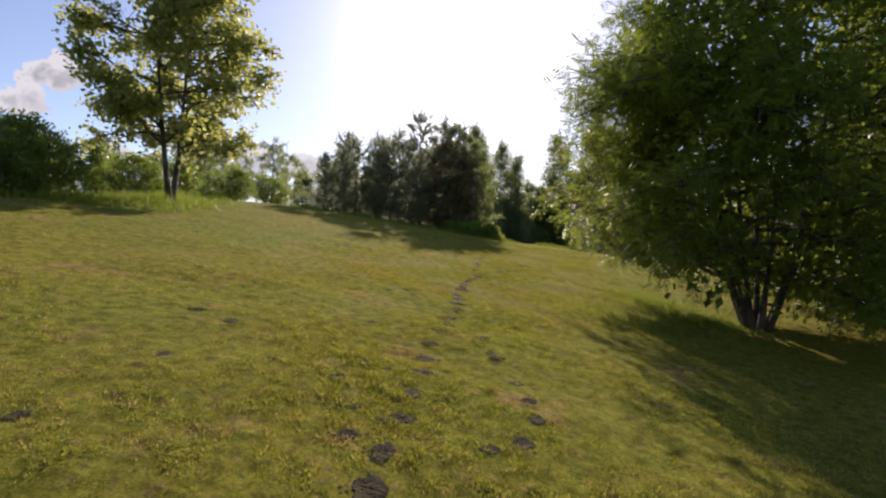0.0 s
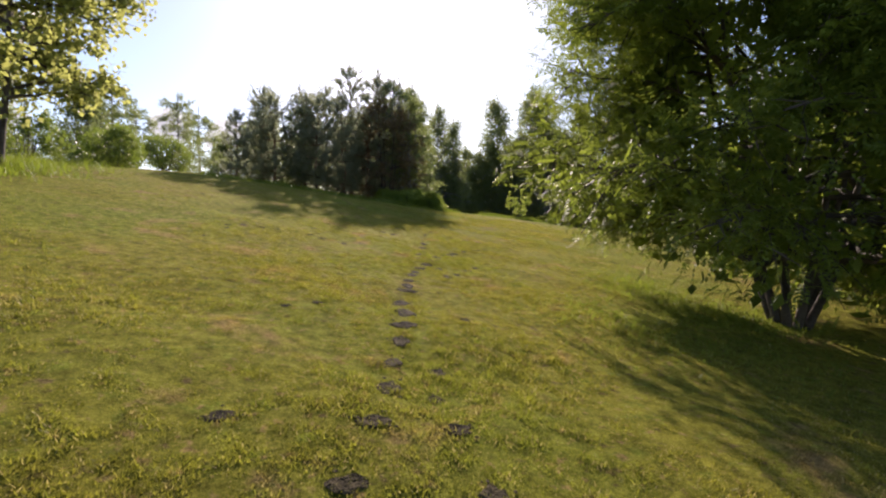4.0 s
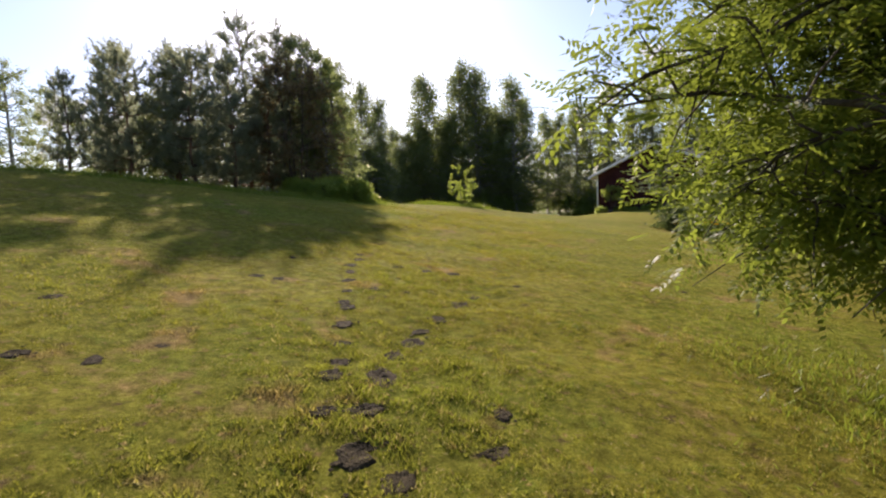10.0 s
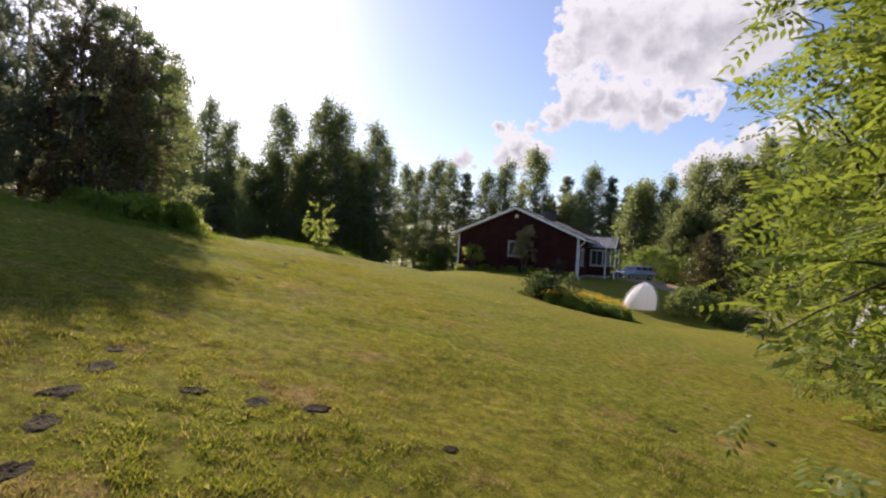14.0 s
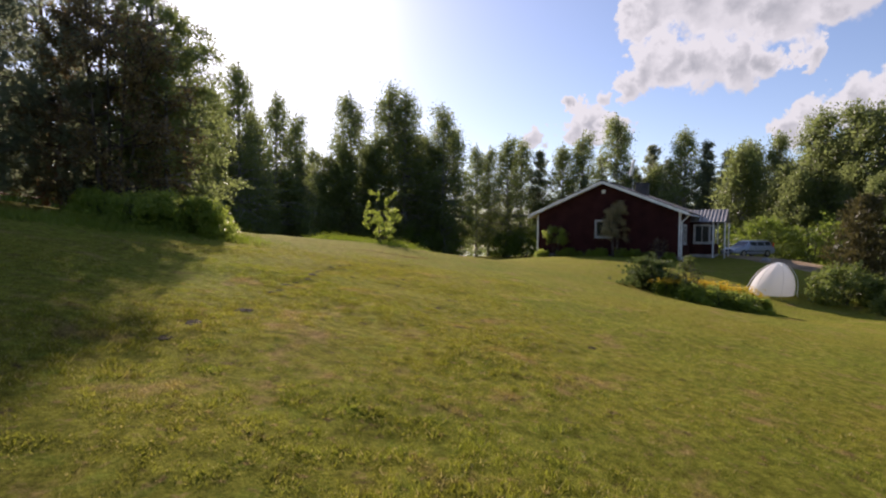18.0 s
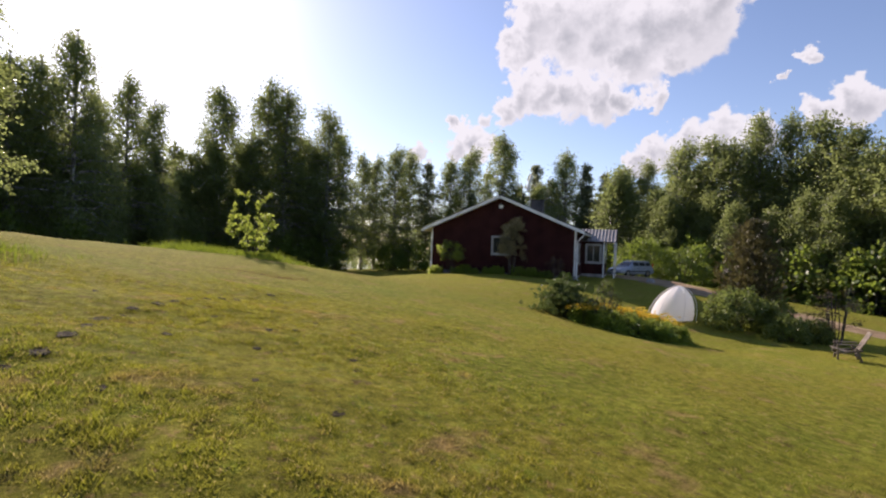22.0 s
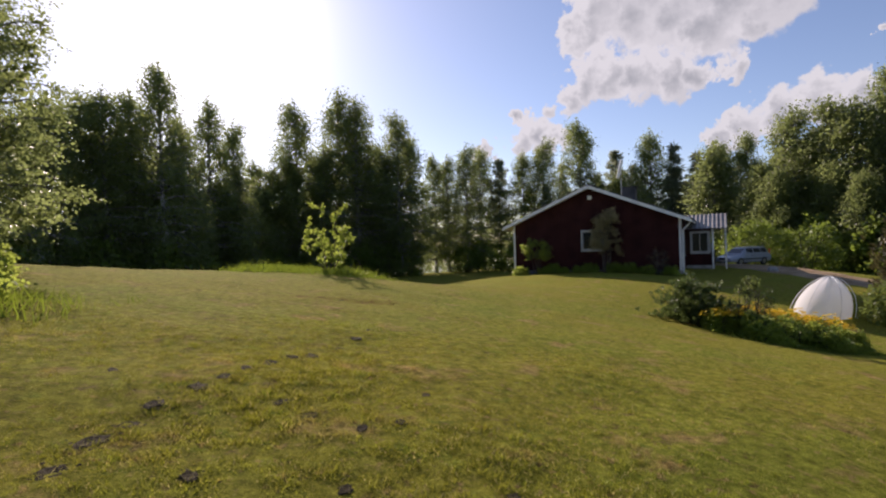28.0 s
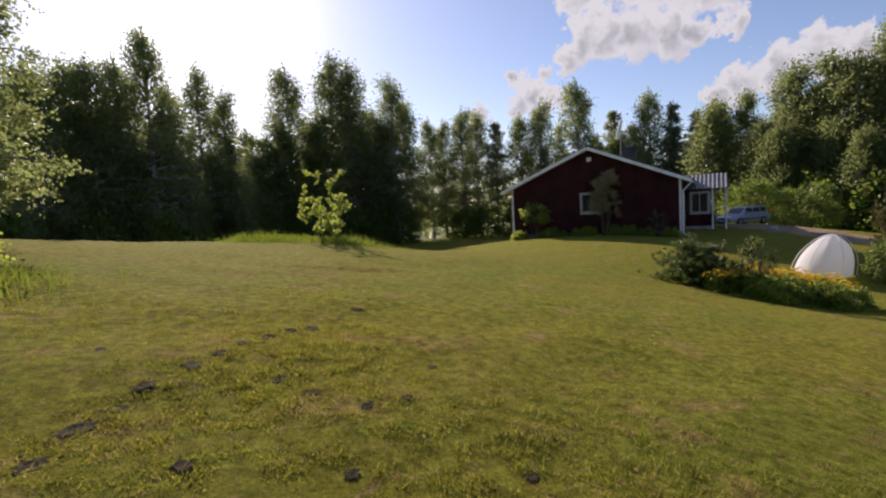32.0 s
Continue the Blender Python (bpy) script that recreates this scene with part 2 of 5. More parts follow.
def lawn_material(name, blade):
    """Mown grass: moss green to straw in patches, with worn brown spots; blades let light through."""
    mt = bpy.data.materials.new(name)
    mt.use_nodes = True
    nt = mt.node_tree
    L = nt.links.new
    b = nt.nodes["Principled BSDF"]
    geo = nt.nodes.new("ShaderNodeNewGeometry")

    def noise_at(scale, detail=5.0, rough=0.6):
        n = nt.nodes.new("ShaderNodeTexNoise")
        n.inputs["Scale"].default_value, n.inputs["Detail"].default_value, n.inputs["Roughness"].default_value = scale, detail, rough
        L(geo.outputs["Position"], n.inputs["Vector"])
        return n.outputs["Fac"]

    def ramp(v, lo, hi):
        r = nt.nodes.new("ShaderNodeMapRange")
        r.inputs["From Min"].default_value, r.inputs["From Max"].default_value = lo, hi
        L(v, r.inputs["Value"])
        return r.outputs["Result"]

    def blend(f, a, c):
        x = nt.nodes.new("ShaderNodeMix")
        x.data_type = "RGBA"
        L(f, x.inputs["Factor"])
        for s, v in (("A", a), ("B", c)):
            if isinstance(v, tuple):
                x.inputs[s].default_value = (*v, 1)
            else:
                L(v, x.inputs[s])
        return x.outputs["Result"]

    big, mid, small = noise_at(0.22, 3), noise_at(1.3, 7, 0.65), noise_at(5.5, 6, 0.65)
    fine = geo.outputs["Random Per Island"] if blade else noise_at(46, 8, 0.85)
    lo, hi = (0.0, 1.0) if blade else (0.38, 0.62)
    g = 0.9 if blade else 0.85
    shade = lambda c: (c[0] * g * 1.07, c[1] * g, c[2] * g * 1.35)
    olive = blend(ramp(fine, lo, hi), shade((0.11, 0.12, 0.01)), shade((0.285, 0.285, 0.032)))
    lush = blend(ramp(fine, lo, hi), shade((0.09, 0.126, 0.01)), shade((0.235, 0.28, 0.03)))
    straw = blend(ramp(fine, lo, hi), shade((0.15, 0.115, 0.026)), shade((0.37, 0.285, 0.085)))
    brown = blend(ramp(fine, lo, hi), (0.06, 0.046, 0.018), (0.2, 0.15, 0.06))
    col = blend(ramp(big, 0.44, 0.7), olive, lush)
    col = blend(ramp(small, 0.54, 0.64), col, lush)
    col = blend(ramp(noise_at(11, 4, 0.6), 0.58, 0.7), col, straw)
    col = blend(ramp(mid, 0.56, 0.67), col, straw)
    col = blend(ramp(small, 0.4, 0.31), col, brown)
    # lighter tufts, with shade of the hollows between them put into the colour
    tuft = nt.nodes.new("ShaderNodeMapRange")
    tuft.inputs["From Min"].default_value, tuft.inputs["From Max"].default_value = 0.36, 0.64
    tuft.inputs["To Min"].default_value, tuft.inputs["To Max"].default_value = (0.72, 1.24) if blade else (0.66, 1.4)
    L(noise_at(8.0, 5, 0.7), tuft.inputs["Value"])
    lit = nt.nodes.new("ShaderNodeVectorMath")
    lit.operation = "SCALE"
    L(col, lit.inputs[0])
    L(tuft.outputs["Result"], lit.inputs["Scale"])
    col = lit.outputs["Vector"]
    if blade:
        # dead blades among the green ones
        col = blend(ramp(fine, 0.91, 0.93), col, (0.34, 0.28, 0.12))
    L(col, b.inputs["Base Color"])
    b.inputs["Roughness"].default_value, b.inputs["Specular IOR Level"].default_value = (0.6, 0.15) if blade else (1.0, 0.02)
    if blade:
        tr = nt.nodes.new("ShaderNodeBsdfTranslucent")
        gain = nt.nodes.new("ShaderNodeVectorMath")
        gain.operation = "MULTIPLY"
        gain.inputs[1].default_value = (1.8, 1.85, 1.4)
        L(col, gain.inputs[0])
        L(gain.outputs["Vector"], tr.inputs["Color"])
        ms = nt.nodes.new("ShaderNodeMixShader")
        ms.inputs["Fac"].default_value = 0.4
        L(b.outputs["BSDF"], ms.inputs[1])
        L(tr.outputs["BSDF"], ms.inputs[2])
        L(ms.outputs["Shader"], nt.nodes["Material Output"].inputs["Surface"])
    else:
        bp = nt.nodes.new("ShaderNodeBump")
        bp.inputs["Strength"].default_value, bp.inputs["Distance"].default_value = 0.9, 0.02
        ad = nt.nodes.new("ShaderNodeMath")
        ad.operation = "MULTIPLY_ADD"
        ad.inputs[1].default_value = 1.6
        L(small, ad.inputs[0])
        L(fine, ad.inputs[2])
        L(ad.outputs[0], bp.inputs["Height"])
        L(bp.outputs["Normal"], b.inputs["Normal"])
    return mt


LAWN = lawn_material("lawn", False)
THATCH = leaf_material("dry_thatch", (0.11, 0.078, 0.034), (0.3, 0.22, 0.095), (0.36, 0.26, 0.11), 0.3, 0.8, 0.1)
BLADE = lawn_material("grass_blade", True)
LUSH = leaf_material("long_grass_blade", (0.07, 0.11, 0.012), (0.2, 0.24, 0.035), (0.36, 0.46, 0.05), 0.42, 0.5, 0.25)
ROWAN = leaf_material("rowan_leaf", (0.045, 0.08, 0.014), (0.125, 0.175, 0.028), (0.5, 0.62, 0.08), 0.38, 0.55, 0.2)
MAPLE = leaf_material("maple_leaf", (0.09, 0.115, 0.028), (0.19, 0.225, 0.055), (0.68, 0.71, 0.2), 0.55)
BIRCH = leaf_material("birch_leaf", (0.05, 0.07, 0.022), (0.1, 0.13, 0.04), (0.48, 0.57, 0.19), 0.48)
SHRUB = leaf_material("shrub_leaf", (0.05, 0.085, 0.016), (0.13, 0.185, 0.035), (0.42, 0.55, 0.08), 0.4)
YOUNG = leaf_material("young_leaf", (0.09, 0.14, 0.022), (0.19, 0.26, 0.045), (0.58, 0.68, 0.12), 0.58)
NEEDLE = leaf_material("needle", (0.07, 0.09, 0.055), (0.14, 0.165, 0.09), (0.5, 0.55, 0.34), 0.52, 0.5)
DRYLEAF = leaf_material("reddish_leaf", (0.1, 0.07, 0.035), (0.18, 0.15, 0.06), (0.4, 0.28, 0.12), 0.4)
BARK = material("bark", (0.03, 0.024, 0.018), (0.11, 0.09, 0.07), 0.9, 2.0, 30.0, 0.8, height=0.03)
PINEBARK = material("pine_bark", (0.05, 0.03, 0.02), (0.2, 0.11, 0.06), 0.9, 1.5, 18.0, 0.8, height=0.03)
BIRCHBARK = material("birch_bark", (0.04, 0.037, 0.034), (0.34, 0.33, 0.31), 0.8, 3.0, 9.0, 0.4, spread=0.8)
SOIL = material("soil", (0.022, 0.018, 0.009), (0.082, 0.066, 0.034), 0.95, 9.0, 70.0, 1.0, height=0.03)
GRAVEL = material("gravel", (0.22, 0.155, 0.09), (0.37, 0.27, 0.17), 0.95, 0.8, 50.0, 0.8, height=0.02)
WATER = material("water", (0.02, 0.03, 0.035), (0.03, 0.045, 0.05), 0.08, 0.3, 2.0, 0.15)
REDWOOD = material("dark_red_paint", (0.029, 0.0095, 0.0095), (0.047, 0.015, 0.014), 0.75, 1.2, 45.0, 0.3)
WHITE = material("white_paint", (0.62, 0.62, 0.6), (0.8, 0.8, 0.78), 0.55, 2.0, 40.0, 0.1)
ROOF = material("dark_roofing", (0.03, 0.028, 0.028), (0.075, 0.07, 0.068), 0.7, 1.0, 50.0, 0.4)
PORCHROOF = material("light_roof_sheet", (0.16, 0.15, 0.145), (0.28, 0.27, 0.26), 0.6, 1.5, 30.0, 0.2)
PLINTH = material("concrete", (0.2, 0.195, 0.185), (0.34, 0.33, 0.31), 0.9, 2.0, 40.0, 0.5)
# greyer white for window casings, frames and bars
GREYWHITE = material("greyer_white_paint", (0.3, 0.3, 0.29), (0.45, 0.45, 0.43), 0.6, 2.0, 40.0, 0.1)
DARK = material("unlit_interior", (0.012, 0.012, 0.012), (0.03, 0.028, 0.026), 0.8, 2.0, 20.0, 0.0)
METAL = material("grey_metal", (0.3, 0.3, 0.3), (0.5, 0.5, 0.5), 0.35, 3.0, 60.0, 0.05, metal=0.9)
RUBBER = material("rubber", (0.012, 0.012, 0.012), (0.03, 0.03, 0.03), 0.85, 5.0, 60.0, 0.2)
CARPAINT = material("silver_blue_paint", (0.26, 0.3, 0.36), (0.32, 0.36, 0.42), 0.35, 1.0, 80.0, 0.0, metal=0.4, coat=0.6)
LAMPRED = material("red_lamp", (0.3, 0.01, 0.01), (0.4, 0.02, 0.015), 0.2, 5, 50, 0)
LAMPCLEAR = material("clear_lamp", (0.6, 0.6, 0.6), (0.75, 0.75, 0.75), 0.1, 5, 50, 0)
TENTCLOTH = leaf_material("white_cloth", (0.82, 0.82, 0.84), (0.88, 0.88, 0.88), (0.95, 0.94, 0.9), 0.5, 0.8, 0.1)
FILM = leaf_material("greenhouse_film", (0.36, 0.36, 0.39), (0.52, 0.52, 0.55), (0.5, 0.5, 0.53), 0.35, 0.4, 0.4)
OLDWOOD = material("grey_wood", (0.08, 0.065, 0.05), (0.2, 0.165, 0.125), 0.85, 3.0, 40.0, 0.5)
YELLOW = leaf_material("yellow_petal", (0.62, 0.42, 0.012), (0.8, 0.6, 0.025), (0.8, 0.6, 0.03), 0.35)
JUNIPER = leaf_material("juniper_needle", (0.06, 0.095, 0.02), (0.16, 0.2, 0.045), (0.34, 0.42, 0.1), 0.35)
JUNIPERDARK = leaf_material("dark_juniper_needle", (0.035, 0.055, 0.018), (0.085, 0.12, 0.035), (0.22, 0.3, 0.08), 0.3)
ROSE = leaf_material("rose_leaf", (0.18, 0.18, 0.08), (0.36, 0.3, 0.16), (0.62, 0.52, 0.28), 0.52)
DUSK = leaf_material("dusky_needle", (0.075, 0.075, 0.028), (0.17, 0.15, 0.06), (0.32, 0.29, 0.11), 0.3)
DARKCONE = leaf_material("dark_conifer_needle", (0.035, 0.036, 0.014), (0.09, 0.082, 0.03), (0.2, 0.18, 0.06), 0.3)
CREAM = leaf_material("cream_flower", (0.55, 0.53, 0.42), (0.7, 0.68, 0.56), (0.7, 0.68, 0.5), 0.3)


def glass_material():
    mt = bpy.data.materials.new("window_glass")
    mt.use_nodes = True
    b = mt.node_tree.nodes["Principled BSDF"]
    b.inputs["Base Color"].default_value = (0.02, 0.025, 0.03, 1)
    b.inputs["Roughness"].default_value = 0.08
    b.inputs["Specular IOR Level"].default_value = 0.35
    return mt


GLASS = glass_material()
for mt in (SOIL, GRAVEL, REDWOOD):
    mt.node_tree.nodes["Principled BSDF"].inputs["Specular IOR Level"].default_value = 0.08


# ---- the lie of the land ----
def ground_z(x, y):
    """Height of the ground: a bank that falls from the left hilltop to the yard, with a low crest ahead and the lake shore behind."""
    ys = np.clip(y - 30, -60, 25)
    u = x + 4.9178 + 0.041 * (np.clip(y, -30, 70) - 15)
    z = -1.0586 + 0.0009 * ys + 0.000367 * ys**2 - 0.1898 * 9.2112 * np.tanh(u / 9.2112)
    z = z + 4.8448 * np.exp(-((x + 1.99) ** 2 + 0.6 * (y - 40.19) ** 2) / 25.25**2)
    z = z + 0.3831 * np.exp(-((x - 11) ** 2 / 60 + (y - 42) ** 2 / 40)) + 3.0007 * np.exp(-((x - 40) ** 2 / 400 + (y - 45) ** 2 / 300))
    f = np.clip((y - 24.2158 - 0.1 * (x - 11)) / 26, 0, 1)
    z = z - 0.6086 / (1 + np.exp(np.clip((x - 25) / 2.5, -30, 30))) * (3 * f**2 - 2 * f**3)
    # terrace of the house, mound of the sapling, lake bed
    z = z - 0.38 * np.exp(-((x - 35) ** 2 + (y - 41) ** 2) / 50)
    z = z + 0.17 * np.exp(-(((x - 10.7) / 2.4) ** 2 + ((y - 42.4) / 1.8) ** 2))
    z = z - 0.65 * np.exp(-(((x - 26) / 8) ** 2 + ((y - 30) / 5) ** 2))
    lake = np.clip((y - 111) / 8, 0, 1) * np.clip((260 - y) / 20, 0, 1)
    return z - 2.5 * (3 * lake**2 - 2 * lake**3)


def lie(x, y):
    """The small unevenness of the lawn."""
    return 0.05 * noise.noise((x * 0.9, y * 0.9, 0)) + 0.02 * noise.noise((x * 3.1, y * 3.1, 4))


def gz(x, y):
    return float(ground_z(np.float64(x), np.float64(y)))


def mesh_of(name, verts, faces, mat, smooth=False):
    """A mesh from numpy arrays: verts (n, 3), faces (m, k)."""
    verts, faces = np.asarray(verts, np.float32), np.asarray(faces, np.int32)
    me = bpy.data.meshes.new(name)
    k = faces.shape[1]
    me.vertices.add(len(verts))
    me.vertices.foreach_set("co", verts.ravel())
    me.loops.add(faces.size)
    me.loops.foreach_set("vertex_index", faces.ravel())
    me.polygons.add(len(faces))
    me.polygons.foreach_set("loop_start", np.arange(0, faces.size, k, dtype=np.int32))
    me.polygons.foreach_set("use_smooth", np.full(len(faces), smooth))
    me.materials.append(mat)
    me.update(calc_edges=True)
    return me


def part(name, geometry, mat, parent=None, label="", m=None):
    """Links a bmesh or a mesh as one object, under parent if there is one."""
    if isinstance(geometry, bmesh.types.BMesh):
        me = bpy.data.meshes.new(name)
        geometry.to_mesh(me)
        geometry.free()
        me.materials.append(mat)
    else:
        me = geometry
    ob = new(name, me)
    if parent is not None:
        ob.parent = parent
    if m is not None:
        ob.matrix_basis = m
    return tagged(ob, label)


def box(size, at=(0, 0, 0), bevel=0.0, turn=None, bm=None):
    """A bevelled block of that size, centred at a point."""
    own = bm or bmesh.new()
    mt = Matrix.Translation(at) @ (turn or Matrix()) @ Matrix.Diagonal((*size, 1))
    r = bmesh.ops.create_cube(own, size=1.0, matrix=mt)
    if bevel:
        es = list({e for v in r["verts"] for e in v.link_edges})
        bmesh.ops.bevel(own, geom=es, offset=bevel, segments=1, affect="EDGES")
    return own


def rod(a, b, r1, r2=None, n=8, bm=None):
    """A round bar from a to b."""
    own = bm or bmesh.new()
    a, b = Vector(a), Vector(b)
    d = b - a
    mt = Matrix.Translation((a + b) / 2) @ d.to_track_quat("Z", "Y").to_matrix().to_4x4()
    bmesh.ops.create_cone(own, cap_ends=True, segments=n, radius1=r1, radius2=r2 if r2 is not None else r1, depth=d.length, matrix=mt)
    return own


def grid_sheet(xs, ys, lift=0.0, wobble=0.0, rng=None):
    X, Y = np.meshgrid(xs, ys)
    Z = ground_z(X, Y) + lift
    if wobble:
        Z = Z + rng.normal(0, wobble, X.shape)
    v = np.stack([X, Y, Z], -1).reshape(-1, 3)
    nx, ny = len(xs), len(ys)
    i = np.arange(nx * ny).reshape(ny, nx)
    f = np.stack([i[:-1, :-1], i[:-1, 1:], i[1:, 1:], i[1:, :-1]], -1).reshape(-1, 4)
    return v, f


rng = np.random.default_rng(7)


def ground_sheet():
    xs = np.concatenate([[-3000, -1200, -500, -250, -140, -90, -60, -45, -35, -28, -22], np.arange(-18, 16, 0.2), np.arange(16, 50, 0.8), [52, 58, 66, 80, 100, 140, 250, 500, 1200, 3000]])
    ys = np.concatenate([[-3000, -1000, -400, -150, -60, -30, -15, -8], np.arange(-4, 36, 0.2), np.arange(36, 70, 0.8), [72, 80, 90, 110, 150, 250, 500, 1200, 3000]])
    v, f = grid_sheet(xs, ys)
    fade = np.clip((60 - np.hypot(v[:, 0] - 5, v[:, 1] - 20)) / 40, 0, 1)
    v[:, 2] += fade * np.array([lie(x, y) for x, y, _ in v])
    return mesh_of("ground", v, f, LAWN, True)


ground = tagged(new("ground", ground_sheet()), "sloping mown lawn with straw and worn patches", "lawn", kind="structure")


# ---- plants ----
def tubes(paths, n=6):
    """Tapered round limbs in one array: paths are (points, radii)."""
    V, F, base = [], [], 0
    ang = np.linspace(0, 2 * np.pi, n, endpoint=False)
    for pts, rad in paths:
        pts, rad = np.asarray(pts, float), np.asarray(rad, float)
        t = np.gradient(pts, axis=0)
        t /= np.linalg.norm(t, axis=1, keepdims=True) + 1e-9
        ref = np.where(np.abs(t[:, 2:3]) > 0.9, [[1.0, 0, 0]], [[0, 0, 1.0]])
        s = np.cross(t, ref)
        s /= np.linalg.norm(s, axis=1, keepdims=True) + 1e-9
        u = np.cross(s, t)
        ring = pts[:, None] + rad[:, None, None] * (np.cos(ang)[None, :, None] * s[:, None] + np.sin(ang)[None, :, None] * u[:, None])
        V.append(ring.reshape(-1, 3))
        k = len(pts)
        i = base + np.arange(k * n).reshape(k, n)
        j = np.roll(i, -1, axis=1)
        F.append(np.stack([i[:-1], j[:-1], j[1:], i[1:]], -1).reshape(-1, 4))
        base += k * n
    return np.concatenate(V), np.concatenate(F)


def unit(a):
    return a / (np.linalg.norm(a, axis=-1, keepdims=True) + 1e-9)


def limb(rng, a, b, sag=0.0, k=6, wander=0.08):
    """A bent line from a to b."""
    a, b = np.asarray(a, float), np.asarray(b, float)
    s = np.linspace(0, 1, k)[:, None]
    d = np.linalg.norm(b - a)
    p = a + (b - a) * s
    p[1:-1] += rng.normal(0, wander * d, (k - 2, 3)) * 0.5
    p[:, 2] += (np.sin(s[:, 0] * np.pi) * sag * d)
    return p


def diamonds(base, way, length, width, rng, flat=0.6, up=None):
    """One four-cornered leaf for each base point, along way."""
    n = len(base)
    if up is None:
        up = unit(rng.normal(0, 1, (n, 3)) * (1 - flat) + np.array([0, 0, 1.0]) * flat)
    side = unit(np.cross(way, up))
    length, width = np.broadcast_to(length, n)[:, None], np.broadcast_to(width, n)[:, None]
    q = np.stack([base, base + way * length * 0.45 + side * width, base + way * length, base + way * length * 0.45 - side * width], 1)
    return q.reshape(-1, 3), np.arange(4 * n).reshape(n, 4)


def pinnate(base, way, length, rng):
    """Feathered rowan leaves: five pairs of leaflets and one at the tip."""
    n = len(base)
    up = unit(rng.normal(0, 0.35, (n, 3)) + np.array([0, 0, 1.0]))
    side = unit(np.cross(way, up))
    B, W, S = [], [], []
    for i in range(5):
        at = base + way * (length * (0.22 + 0.16 * i))[:, None] - np.array([0, 0, 1.0]) * (length * 0.02 * i * i)[:, None] * 0.3
        for sg in (-1, 1):
            B.append(at)
            W.append(unit(side * sg + way * 0.45 - np.array([0, 0, 0.25])))
            S.append(length * (0.29 - 0.02 * abs(i - 2)))
    B.append(base + way * length[:, None])
    W.append(way)
    S.append(length * 0.28)
    B, W, S = np.concatenate(B), np.concatenate(W), np.concatenate(S)
    return diamonds(B, W, S, S * 0.2, rng, up=unit(np.tile(up, (11, 1)) + rng.normal(0, 0.12, B.shape)))


